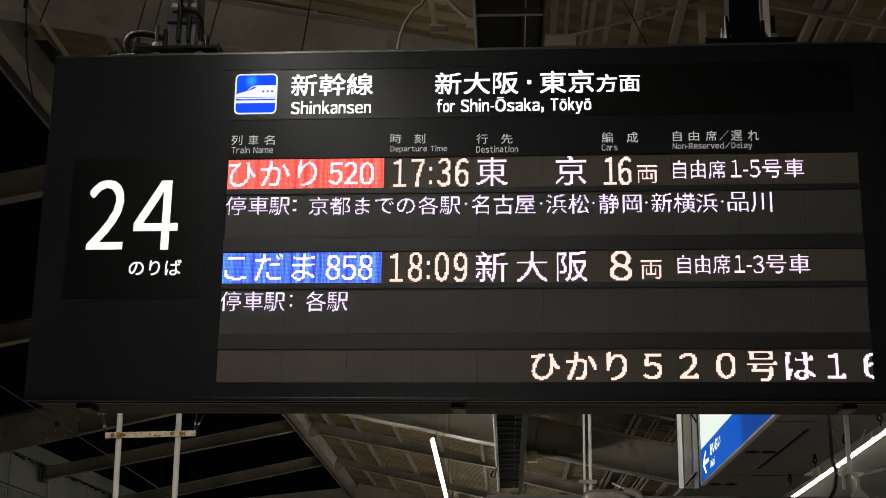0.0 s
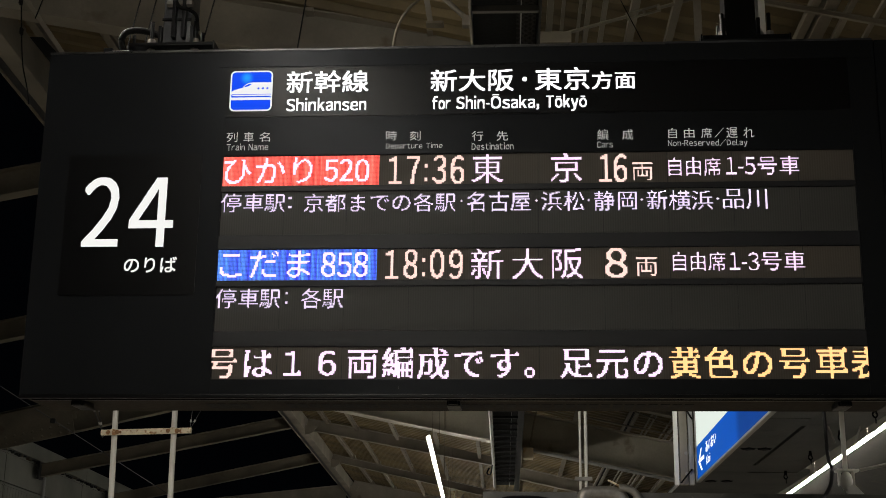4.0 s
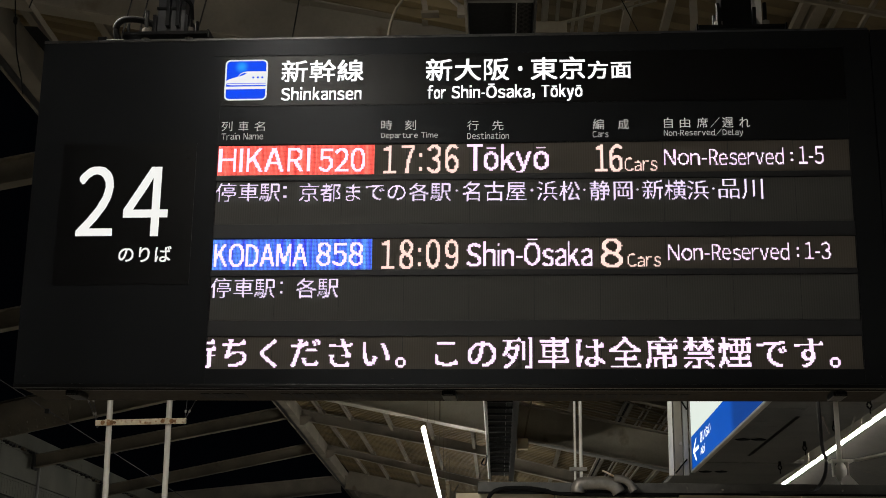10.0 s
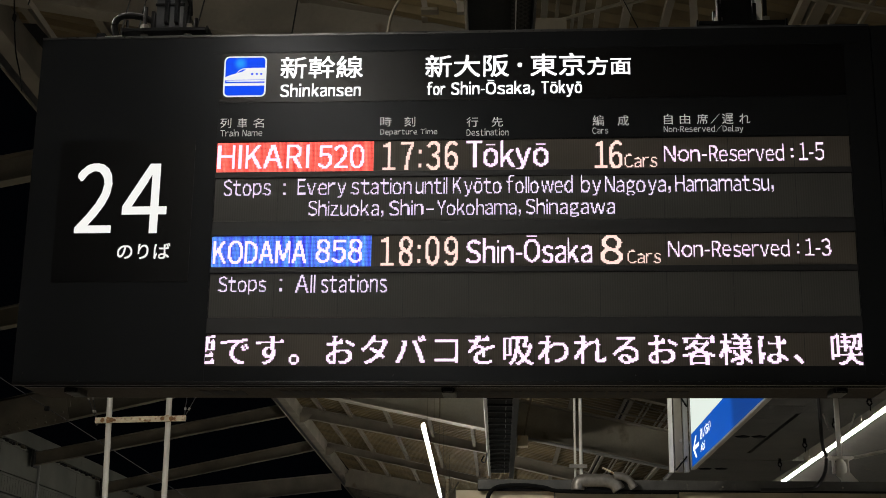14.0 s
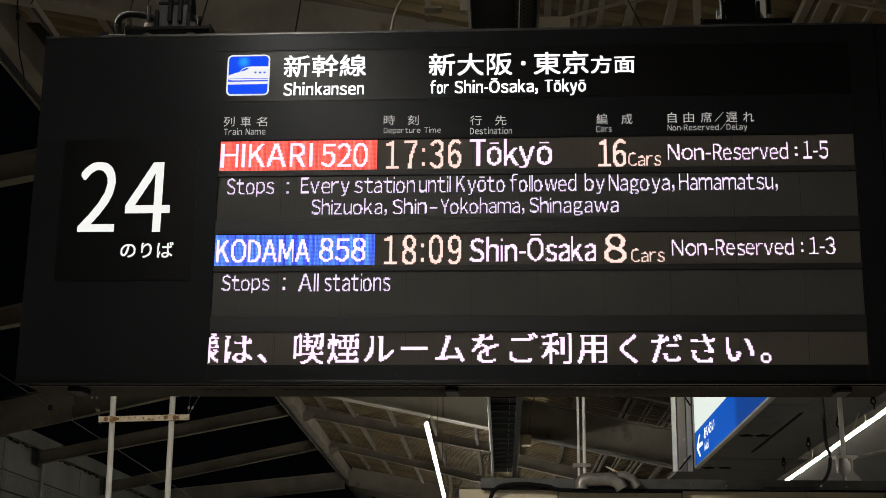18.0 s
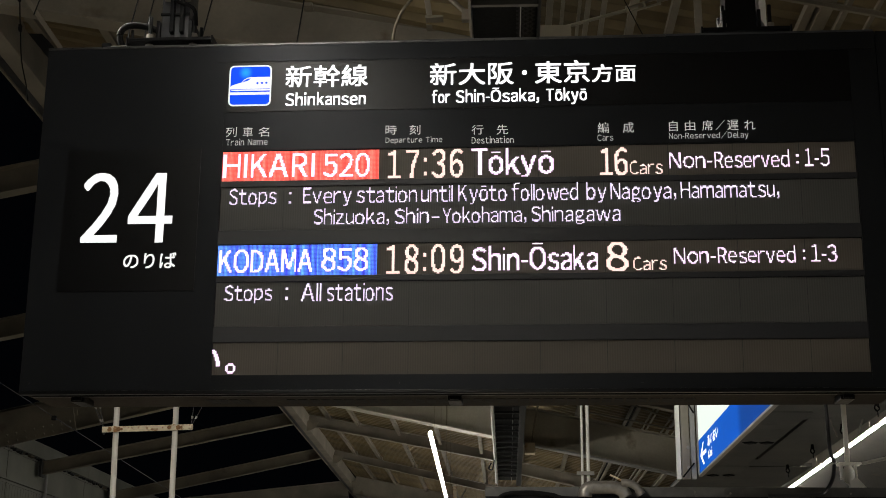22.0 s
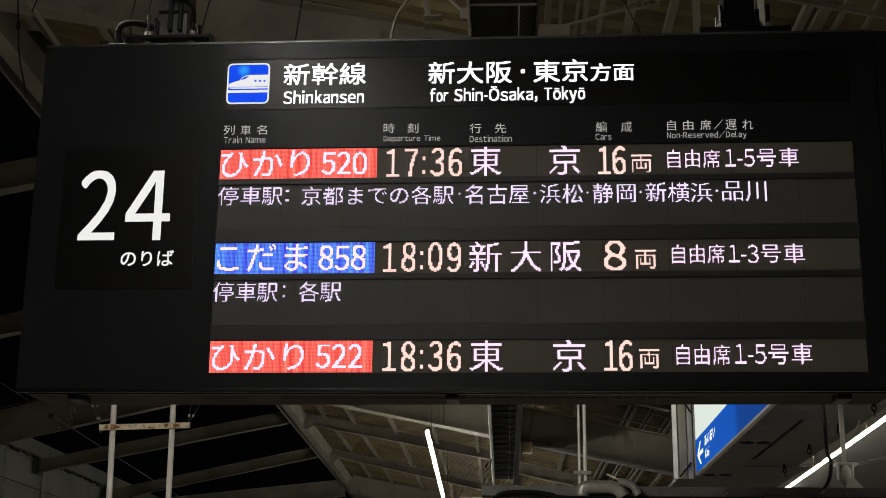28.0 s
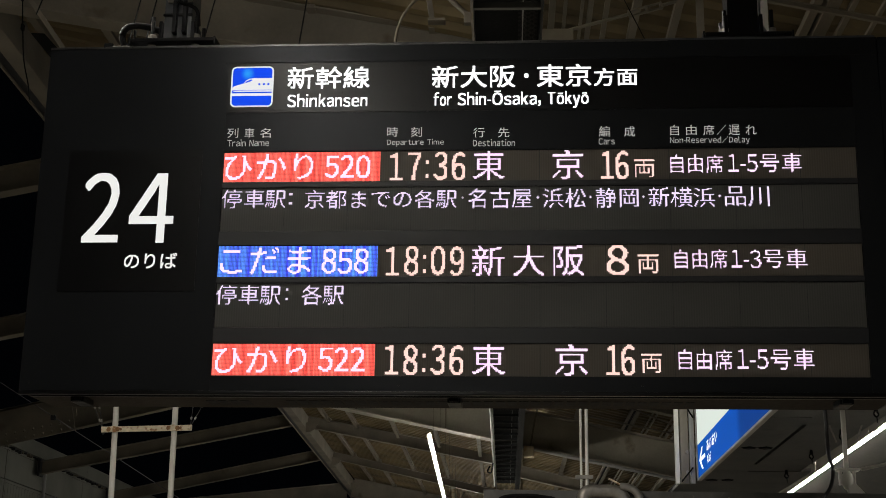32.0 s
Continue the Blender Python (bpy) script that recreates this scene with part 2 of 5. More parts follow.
M = dict(
    housing=mat("black_powder_coat", (0.0108, 0.0117, 0.0130), 0.33, vary=0.15, scale=3, grain=240, bump=0.04, spec=0.15, tint=(0.90, 0.93, 1.0)),
    panel=mat("smoked_black_panel", (0.0034, 0.0035, 0.0040), 0.32, vary=0.1, scale=3, grain=300, bump=0.0, spec=0.24),
    screen=mat("unlit_lamp_matrix_brown", (0.094, 0.081, 0.066), 0.55, vary=0.10, scale=5, grain=400, bump=0.05, spec=0.3, stripes=0.0072),
    screen_grey=mat("unlit_lamp_matrix_grey", (0.064, 0.063, 0.058), 0.55, vary=0.10, scale=5, grain=400, bump=0.05, spec=0.3, stripes=0.0072),
    channel=mat("scuffed_dark_channel", (0.085, 0.084, 0.078), 0.55, vary=0.3, scale=9, grain=50, bump=0.25, stain=(0.16, 0.15, 0.13), stain_at=0.66),
    strip=mat("dark_divider_strip", (0.0095, 0.0098, 0.012), 0.5, vary=0.1, scale=4, grain=200, bump=0.05),
    trim=mat("satin_dark_trim", (0.011, 0.011, 0.0115), 0.4, vary=0.2, scale=4, grain=120, bump=0.08, spec=0.15),
    steel_dark=mat("dark_painted_steel", (0.022, 0.022, 0.024), 0.5, vary=0.25, scale=9, bump=0.15, stain=(0.06, 0.05, 0.04), stain_at=0.68),
    zinc=mat("worn_zinc", (0.28, 0.26, 0.23), 0.45, metal=0.6, vary=0.2, scale=20, bump=0.2),
    beige=mat("old_beige_paint_on_steel", (0.225, 0.198, 0.155), 0.6, vary=0.25, scale=2.2, grain=40, bump=0.2, stain=(0.13, 0.09, 0.055), stain_at=0.66),
    beige_old=mat("grimy_olive_beige_paint", (0.18, 0.155, 0.112), 0.65, vary=0.3, scale=1.6, grain=35, bump=0.2, stain=(0.09, 0.065, 0.04), stain_at=0.62),
    black_steel=mat("black_painted_steel", (0.005, 0.005, 0.0055), 0.42, vary=0.3, scale=12, bump=0.2, stain=(0.015, 0.012, 0.010), stain_at=0.72, spec=0.15),
    deck=mat("yellowed_roof_sheet", (0.150, 0.110, 0.050), 0.65, vary=0.35, scale=1.3, grain=22, bump=0.2, stain=(0.15, 0.11, 0.06), stain_at=0.62),
    white=mat("white_painted_pole", (0.72, 0.70, 0.64), 0.5, vary=0.1, scale=8, bump=0.1),
    rusty=mat("rusting_cream_bar", (0.66, 0.58, 0.42), 0.65, vary=0.2, scale=14, bump=0.3, stain=(0.30, 0.14, 0.05), stain_at=0.52),
    grey=mat("grey_painted_metal", (0.30, 0.30, 0.29), 0.5, vary=0.15, scale=5, bump=0.12),
    soffit=mat("dark_soffit_sheet", (0.070, 0.064, 0.052), 0.6, vary=0.25, scale=2.2, bump=0.15, stain=(0.03, 0.026, 0.02), stain_at=0.60),
    # grey-beige lightened to stand in for tube light on the girder's web
    girder_lifted=mat("lightened_grey_beige_girder", (0.315, 0.287, 0.228), 0.6, vary=0.25, scale=1.6, grain=35, bump=0.2, stain=(0.12, 0.095, 0.06), stain_at=0.64),
    slope_dark=mat("near_black_brown_sheet", (0.030, 0.026, 0.020), 0.65, vary=0.3, scale=2.0, bump=0.15, stain=(0.07, 0.05, 0.03), stain_at=0.62),
    dark=mat("dark_ceiling_sheet", (0.13, 0.122, 0.105), 0.6, vary=0.2, scale=3, bump=0.15),
    rust=mat("brown_rust", (0.26, 0.13, 0.05), 0.8, vary=0.35, scale=20, bump=0.4, stain=(0.50, 0.38, 0.22), stain_at=0.6),
    underside=mat("dusty_black_sheet", (0.024, 0.0188, 0.0135), 0.7, vary=0.25, scale=2.5, bump=0.1, spec=0.06),
    edge_metal=mat("worn_highlight_edge", (0.09, 0.088, 0.085), 0.32, metal=0.7, vary=0.35, scale=9, grain=150, bump=0.2, stain=(0.03, 0.03, 0.03), stain_at=0.6),
    post_steel=mat("blue_grey_painted_post", (0.062, 0.064, 0.070), 0.4, vary=0.3, scale=11, grain=60, bump=0.15, stain=(0.02, 0.02, 0.02), stain_at=0.6),
    rubber=mat("black_rubber", (0.0045, 0.0045, 0.0045), 0.7, vary=0.2, scale=30, bump=0.1, spec=0.12),
    cream=mat("cream_wall_panel", (0.56, 0.48, 0.34), 0.55, vary=0.15, scale=3, bump=0.1, stain=(0.46, 0.29, 0.12), stain_at=0.60),
    concrete=mat("platform_concrete", (0.38, 0.37, 0.34), 0.8, vary=0.2, scale=1.5, grain=30, bump=0.3, stain=(0.18, 0.17, 0.16)),
    ballast=mat("track_ballast", (0.16, 0.14, 0.12), 0.9, vary=0.4, scale=8, grain=25, bump=1.0),
    facade=mat("grey_white_fascia_sheet", (0.165, 0.165, 0.14), 0.6, vary=0.2, scale=1.2, grain=30, bump=0.15, stain=(0.16, 0.13, 0.10), stain_at=0.70),
    # pale print given a weak emission of its own
    ink=glowing("weakly_emissive_print", (0.92, 0.90, 0.85), 0.36, base=0.5),
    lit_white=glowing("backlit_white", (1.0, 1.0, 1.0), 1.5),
    sign_number=glowing("backlit_number", (1.0, 1.0, 0.96), 0.93),
    picto_white=glowing("backlit_pictogram_white", (0.98, 0.99, 1.0), 0.9),
    picto_blue=glowing("backlit_pictogram_blue", (0.0, 0.065, 0.92), 1.0, spot=(0.060, 0.255, 0.026, (0.02, 0.36, 1.0))),
    led_white=glowing("lamp_dots_white", (0.98, 0.73, 0.98), 1.30),
    led_warm=glowing("lamp_dots_warm_white", (1.0, 0.69, 0.62), 1.22),
    led_cool=glowing("lamp_dots_lilac_white", (0.89, 0.75, 1.0), 1.16),
    led_amber=glowing("lamp_dots_amber", (1.0, 0.54, 0.22), 1.5),
    led_red=glowing("lamp_dots_red", (1.0, 0.085, 0.066), 1.9, cells=0.004, dim=0.28, other=(1.0, 0.20, 0.15)),
    led_blue=glowing("lamp_dots_blue", (0.060, 0.080, 1.0), 1.9, cells=0.004, dim=0.18, other=(0.12, 0.38, 1.0)),
    tube=glowing("lit_tube", (1.0, 0.97, 0.88), TUBE_GLOW),
    sign_blue=glowing("backlit_blue_film", (0.0, 0.108, 0.62), 0.80, fade=(7.20, 7.38, 0.55, 1.0), base=0.004),
    sign_white=glowing("backlit_white_film", (0.80, 0.88, 0.80), 0.98),
)


# ---- builders ----
def link_mesh(name, verts, faces, material, parent=None, label="", smooth=False):
    me = bpy.data.meshes.new(name)
    me.from_pydata(verts, [], faces)
    me.materials.append(M[material])
    if smooth:
        me.polygons.foreach_set("use_smooth", [True] * len(me.polygons))
    me.update()
    ob = new(name, me)
    if parent:
        ob.parent = parent
    if label:
        ob["label"] = label
    return ob


def part(name, bm, material, parent=None, label="", smooth=False):
    """One mesh object from a bmesh, under a thing or a part."""
    me = bpy.data.meshes.new(name)
    bm.normal_update()
    bm.to_mesh(me)
    bm.free()
    me.materials.append(M[material])
    if smooth:
        me.polygons.foreach_set("use_smooth", [True] * len(me.polygons))
    ob = new(name, me)
    if parent:
        ob.parent = parent
    if label:
        ob["label"] = label
    return ob


def thing(name, m, label, category, group="", kind=""):
    ob = new(name)
    ob.matrix_world = m
    return tagged(ob, label, category, group, kind)


def box(x0, x1, y0, y1, z0, z1, bevel=0.0, bm=None, m=None):
    own = bm or bmesh.new()
    made = bmesh.ops.create_cube(own, size=1.0)["verts"]
    bmesh.ops.scale(own, verts=made, vec=(x1 - x0, y1 - y0, z1 - z0))
    bmesh.ops.translate(own, verts=made, vec=((x0 + x1) / 2, (y0 + y1) / 2, (z0 + z1) / 2))
    if bevel:
        edges = list({e for v in made for e in v.link_edges})
        made = bmesh.ops.bevel(own, geom=edges, offset=bevel, segments=2, affect="EDGES", profile=0.7)["verts"]
    if m:
        bmesh.ops.transform(own, matrix=m, verts=list(made))
    return own


def rod(a, b, r, sides=12, bm=None, r2=None):
    """A round bar from a to b."""
    own = bm or bmesh.new()
    a, b = Vector(a), Vector(b)
    m = Matrix.Translation((a + b) / 2) @ (b - a).to_track_quat("Z", "Y").to_matrix().to_4x4()
    bmesh.ops.create_cone(own, cap_ends=True, segments=sides, radius1=r, radius2=r if r2 is None else r2, depth=(b - a).length, matrix=m)
    return own


def pipe(points, r, sides=10, bm=None):
    """A bent tube through the points, rounded between them."""
    own = bm or bmesh.new()
    pts = [Vector(p) for p in points]
    fine = []
    for i in range(len(pts) - 1):
        p0, p1, p2, p3 = pts[max(i - 1, 0)], pts[i], pts[i + 1], pts[min(i + 2, len(pts) - 1)]
        for k in range(6):
            t = k / 6
            fine.append(0.5 * ((2 * p1) + (p2 - p0) * t + (2 * p0 - 5 * p1 + 4 * p2 - p3) * t * t + (3 * p1 - p0 - 3 * p2 + p3) * t ** 3))
    fine.append(pts[-1])
    rings = []
    for i, p in enumerate(fine):
        d = (fine[min(i + 1, len(fine) - 1)] - fine[max(i - 1, 0)]).normalized()
        q = d.to_track_quat("Z", "Y")
        rings.append([own.verts.new(p + q @ Vector((r * math.cos(a), r * math.sin(a), 0))) for a in (2 * math.pi * j / sides for j in range(sides))])
    for u, v in zip(rings, rings[1:]):
        for j in range(sides):
            own.faces.new((u[j], u[(j + 1) % sides], v[(j + 1) % sides], v[j]))
    own.faces.new(rings[0][::-1])
    own.faces.new(rings[-1])
    return own


def section(parent, a, b, width, height, flange=0.012, web=0.010, material="beige"):
    """A rolled steel I section from a to b, as a web and two flanges; a and b lie at the middle of its lower face."""
    a, b = Vector(a), Vector(b)
    d = b - a
    side = d.cross(Vector((0, 0, 1))).normalized()
    up = side.cross(d).normalized()
    m = Matrix.Translation((a + b) / 2) @ Matrix((side, d.normalized(), up)).transposed().to_4x4()
    n = d.length / 2
    part("flange", box(-width / 2, width / 2, -n, n, 0, flange, m=m), material, parent)
    part("web", box(-web / 2, web / 2, -n, n, flange, height - flange, m=m), material, parent)
    part("flange", box(-width / 2, width / 2, -n, n, height - flange, height, m=m), material, parent)


# ---- lettering with the built-in font ----
GLYPHS = {}
MACRON = {"ō": ("o", 0.625), "Ō": ("O", 0.80)}


def glyph(ch):
    """Triangles of one character in em units, with its ink's lower and upper corner. Latin letters take the wide forms of the same face as the kana."""
    if ch in MACRON:
        base, z = MACRON[ch]
        tri, lo, hi = glyph(base)
        x0, x1 = lo[0] + 0.2 * (hi[0] - lo[0]), hi[0] - 0.2 * (hi[0] - lo[0])
        bar = np.array([[(x0, z), (x1, z), (x1, z + 0.07)], [(x0, z), (x1, z + 0.07), (x0, z + 0.07)]])
        return np.concatenate([tri, bar]), lo, np.array([hi[0], z + 0.07])
    if ch == "I":
        low, high = glyph("H")[1][1], glyph("H")[2][1]
        return np.array([[(0, low), (0.085, low), (0.085, high)], [(0, low), (0.085, high), (0, high)]]), np.array([0, low]), np.array([0.085, high])
    if ch == ":":
        dots = [[(0, z), (0.115, z), (0.115, z + 0.115)] for z in (0.06, 0.41)] + [[(0, z), (0.115, z + 0.115), (0, z + 0.115)] for z in (0.06, 0.41)]
        return np.array(dots), np.array([0, 0.06]), np.array([0.115, 0.525])
    if ch == "-":
        return np.array([[(0, 0.25), (0.26, 0.25), (0.26, 0.32)], [(0, 0.25), (0.26, 0.32), (0, 0.32)]]), np.array([0, 0.25]), np.array([0.26, 0.32])
    if ch not in GLYPHS:
        c = bpy.data.curves.new("glyph", "FONT")
        c.body, c.resolution_u = (chr(ord(ch) + 0xFEE0) if "!" <= ch <= "~" else ch), 4
        ob = new("glyph", c)
        bpy.context.view_layer.update()
        me = bpy.data.meshes.new_from_object(ob.evaluated_get(bpy.context.evaluated_depsgraph_get()))
        me.calc_loop_triangles()
        co = np.array([v.co[:2] for v in me.vertices])
        GLYPHS[ch] = co[np.array([t.vertices[:] for t in me.loop_triangles])], co.min(0), co.max(0)
        for data, ob_ in ((bpy.data.objects, ob), (bpy.data.curves, c), (bpy.data.meshes, me)):
            data.remove(ob_)
    return GLYPHS[ch]


def lamp_glyph(ch):
    """The plainer letters of the lamp rows: bare uprights for l and i, and short tails."""
    top = glyph("H")[2][1]
    quad = lambda z0, z1: [[(0, z0), (0.075, z0), (0.075, z1)], [(0, z0), (0.075, z1), (0, z1)]]
    if ch in "li":
        tri = np.array(quad(0, top) if ch == "l" else quad(0, 0.70 * top) + quad(0.86 * top, top))
    else:
        tri = glyph(ch)[0].copy()
        below = tri[..., 1] < 0
        tri[..., 1] = np.where(below, 0.6 * tri[..., 1], tri[..., 1])
    flat_ = tri.reshape(-1, 2)
    return tri, flat_.min(0), flat_.max(0)


def layout(text, gap, space=0.26, lamps=False):
    """The characters of a line, set one after the other: Latin by its ink and a gap, kana and kanji on their square."""
    x, made = 0.0, []
    for ch in text:
        if ch == " ":
            x += space
            continue
        tri, lo, hi = lamp_glyph(ch) if lamps and ch < "\u0250" else glyph(ch)
        latin = ch < "\u0250"
        off = x - lo[0] if latin else x
        made.append((ch, tri + (off, 0), lo + (off, 0), hi + (off, 0)))
        x += hi[0] - lo[0] + gap if latin else 1.0
    return made


def raster(tris, w, h, fat, tall, least=0.42):
    """Which cells of a w x h grid the triangles cover, with the strokes widened by thirds of a cell."""
    s = 3
    grid = np.zeros((h * s, w * s), bool)
    for t in tris * (w * s, h * s):
        x0, y0 = np.floor(t.min(0)).astype(int)
        x1, y1 = np.ceil(t.max(0)).astype(int)
        x0, y0, x1, y1 = max(x0, 0), max(y0, 0), min(x1, w * s), min(y1, h * s)
        if x1 <= x0 or y1 <= y0:
            continue
        px, py = np.meshgrid(np.arange(x0, x1) + 0.5, np.arange(y0, y1) + 0.5)
        (ax, ay), (bx, by), (cx, cy) = t
        u = (bx - ax) * (py - ay) - (by - ay) * (px - ax)
        v = (cx - bx) * (py - by) - (cy - by) * (px - bx)
        w_ = (ax - cx) * (py - cy) - (ay - cy) * (px - cx)
        grid[y0:y1, x0:x1] |= ((u >= 0) & (v >= 0) & (w_ >= 0)) | ((u <= 0) & (v <= 0) & (w_ <= 0))
    for _ in range(fat):
        grid[:, 1:] |= grid[:, :-1].copy()
        grid[:, :-1] |= grid[:, 1:].copy()
    for _ in range(tall):
        grid[1:] |= grid[:-1].copy()
        grid[:-1] |= grid[1:].copy()
    # of a few shifts by a third of a cell, the one that leaves the clearest strokes
    best, clear = None, -1.0
    for dx, dy in ((0, 0), (1, 0), (-1, 0), (0, 1), (0, -1), (1, 1), (-1, -1), (1, -1), (-1, 1)):
        moved = np.roll(np.pad(grid, 1), (dy, dx), (0, 1))[1:-1, 1:-1]
        part_lit = moved.reshape(h, s, w, s).mean((1, 3))
        score = np.abs(part_lit - least)[part_lit > 0].mean() * moved.sum() / max(1, grid.sum()) if moved.any() else 0.0
        score *= max(0.2, 1.25 - max(1.0, s * s * (part_lit > least).sum() / max(1, grid.sum())))
        if score > clear + 1e-9:
            best, clear = part_lit > least, score
    return best


def serifs(on):
    """Small wedges on the right ends of level strokes and the upper ends of upright ones, as a brush-style face has them."""
    h, w = on.shape
    made = on.copy()
    lit = lambda r, c: 0 <= r < h and 0 <= c < w and on[r, c]
    for r in range(h):
        for c in range(3, w):
            # a level stroke that ends here with nothing above it
            if lit(r, c) and not lit(r, c + 1) and not lit(r + 1, c + 1) and not lit(r - 1, c + 1) and all(lit(r, c - k) for k in (1, 2, 3)) and not any(lit(r + 1, c - k) for k in range(4)) and r + 1 < h:
                made[r + 1, c - 2:c + 1] = True
                if r + 2 < h and not lit(r + 2, c):
                    made[r + 2, c - 1] = True
    for r in range(h):
        for c in range(1, w - 1):
            # an upright stroke that begins here
            if lit(r, c) and not lit(r + 1, c) and not lit(r + 1, c - 1) and not lit(r + 1, c + 1) and not lit(r, c - 1) and not lit(r - 1, c - 1) and all(lit(r - k, c) for k in (1, 2, 3)):
                made[r, c - 1] = True
    return made


def dot_letter(tris, x0, x1, z0, z1, y, pitch, fat, tall=0, least=0.42, brush=False):
    """Lamp dots of one character, joined edge to edge."""
    w, h = max(1, round((x1 - x0) / pitch)), max(1, round((z1 - z0) / pitch))
    on = raster(tris, w, h, fat, tall, least)
    if brush:
        on = serifs(on)
    px, pz = (x1 - x0) / w, (z1 - z0) / h
    verts, faces, seen = [], [], {}

    def corner(c, r):
        if (c, r) not in seen:
            seen[c, r] = len(verts)
            verts.append((x0 + c * px, y, z0 + r * pz))
        return seen[c, r]

    for r, c in np.argwhere(on).tolist():
        faces.append((corner(c, r), corner(c + 1, r), corner(c + 1, r + 1), corner(c, r + 1)))
    return verts, faces


def lettering(text, x0, x1, z0, z1, y, material, parent, pitch, fat=0, tall=0, gap=0.10, turn=None, label="", least=0.42, space=0.26, like="", lamps=False):
    """Writing fitted into a box of the x-z plane at depth y, facing -y, one mesh a character, built of dots of the given pitch. like: the line whose heights fill the box."""
    line = layout(text, gap, space, lamps)
    lo = np.min([c[2] for c in line], 0)
    hi = np.max([c[3] for c in line], 0)
    if like:
        whole = layout(like, gap, space, lamps)
        lo[1], hi[1] = min(c[2][1] for c in whole), max(c[3][1] for c in whole)
    size = np.array([x1 - x0, z1 - z0]) / (hi - lo)
    base = np.array([x0, z0])
    for ch, tri, a, b in line:
        (xa, za), (xb, zb) = base + (a - lo) * size, base + (b - lo) * size
        verts, faces = dot_letter((tri - a) / np.maximum(b - a, 1e-6), xa, xb, za, zb, y, pitch, fat, tall, least)
        ob = link_mesh("letter", verts, faces, material, parent, label)
        if turn is not None:
            ob.matrix_basis = turn


# ---- setting: ground, platform, roof ----
def slope(x):
    """Height of the lower face of the roof's cross beams."""
    return 5.95 - 0.22 * (x + 3.8)


PURLINS = (-3.37, -2.81, -2.03, -1.25, -0.48, 0.27, 1.02, 1.75, 2.67, 3.53, 4.39, 5.25, 6.11, 6.97, 7.83)
ground = link_mesh("ground", [(-900, -900, -1.3), (900, -900, -1.3), (900, 900, -1.3), (-900, 900, -1.3)], [(0, 1, 2, 3)], "ballast")
tagged(ground, "dark stone ballast of the trackbed", "ground", kind="structure")
platform = part("platform", box(-3.4, 7.2, -16, 60, -1.2, 0, 0.02), "concrete")
tagged(platform, "grey concrete station platform", "platform", kind="structure")


def roof_deck():
    verts, faces = [], []
    ys, y = [], -14.0
    while y < 48:
        ys += [(y, 0.0), (y + 0.07, 0.0), (y + 0.10, 0.045), (y + 0.17, 0.045)]
        y += 0.20
    for yy, dz in ys:
        for x in (-3.95, 8.5):
            for lift in (0.0, 0.012):
                verts.append((x, yy, slope(x) + 0.30 + dz + lift))
    for i in range(len(ys) - 1):
        k = 4 * i
        faces += [(k, k + 2, k + 6, k + 4), (k + 1, k + 5, k + 7, k + 3)]
    return link_mesh("roof_deck", verts, faces, "deck")


tagged(roof_deck(), "yellowed ribbed metal sheet of the platform roof", "roof", kind="structure")

# cross beams of the roof, falling to one side: place, height at the eave, fall and depth of the part over the platform edge
for y, z, fall, deep in ((-0.9, 5.95, 0.22, 0.22), (3.4, 5.95, 0.22, 0.22), (7.9, 5.817, 0.185, 0.33), (12.4, 5.95, 0.22, 0.22), (16.9, 5.95, 0.22, 0.22), (21.4, 5.95, 0.22, 0.22),
                         (26.0, 5.975, 0.186, 0.21), (30.6, 6.01, 0.22, 0.16), (35.2, 5.70, 0.19, 0.46), (39.8, 5.95, 0.22, 0.22)):
    t = thing("roof_beam", pose(0, 0, 0), "beige painted steel cross beam under the platform roof", "beam", "roof beams", "structure")
    if y > 7:
        section(t, (-3.55 - 0.0144 * (y - 9.6), y, z - (0.25 - 0.0144 * (y - 9.6)) * fall), (0.2, y, z - 4.0 * fall), 0.16, deep)
    xb = 0.21 if y > 7 else 1.5
    section(t, (xb, y, slope(xb)), (8.2, y, slope(8.2)), 0.16, 0.22)
    for x in PURLINS:
        if x > (-3.6 if y > 7 else 1.5):
            low = slope(x) if x > 0.2 else z - fall * (x + 3.8) + deep - 0.22
            part("cleat", box(x - 0.006, x + 0.05, y - 0.09, y + 0.09, low + 0.2, max(low + 0.225, slope(x) + 0.29)), "beige", t)

t = thing("near_beam", pose(0, 0, 0), "beige steel beam with a hanging strip under the roof", "beam", "roof beams", "structure")
section(t, (1.05, 6.36, slope(1.05) + 0.118), (6.5, 6.30, slope(6.5) + 0.118), 0.022, 0.028, 0.004, 0.008, material="beige_old")

# purlins along the platform
for x in PURLINS:
    t = thing("purlin", pose(0, 0, 0), "long beige steel purlin carrying the roof sheet", "purlin", "roof purlins", "structure")
    section(t, (x, 8.1 if -1.5 < x < 2.0 else -13, slope(x) + 0.22), (x, 47, slope(x) + 0.22), 0.06, 0.078, 0.008, 0.006, "beige_old")
for x, w in ((0.25, 0.036), (0.32, 0.020), (0.41, 0.018), (0.455, 0.028), (0.54, 0.028), (0.695, 0.045), (0.905, 0.042), (1.55, 0.043), (1.625, 0.066), (1.715, 0.030), (1.85, 0.022)):
    t = thing("ceiling_runner", pose(0, 0, 0), "thin beige steel runner along the roof", "runner", "ceiling runners", "structure")
    part("steel_section", box(x - w / 2, x + w / 2, 4.6, 8.2, slope(x) + 0.15, slope(x) + 0.15 + w, 0.004), "beige_old", t)

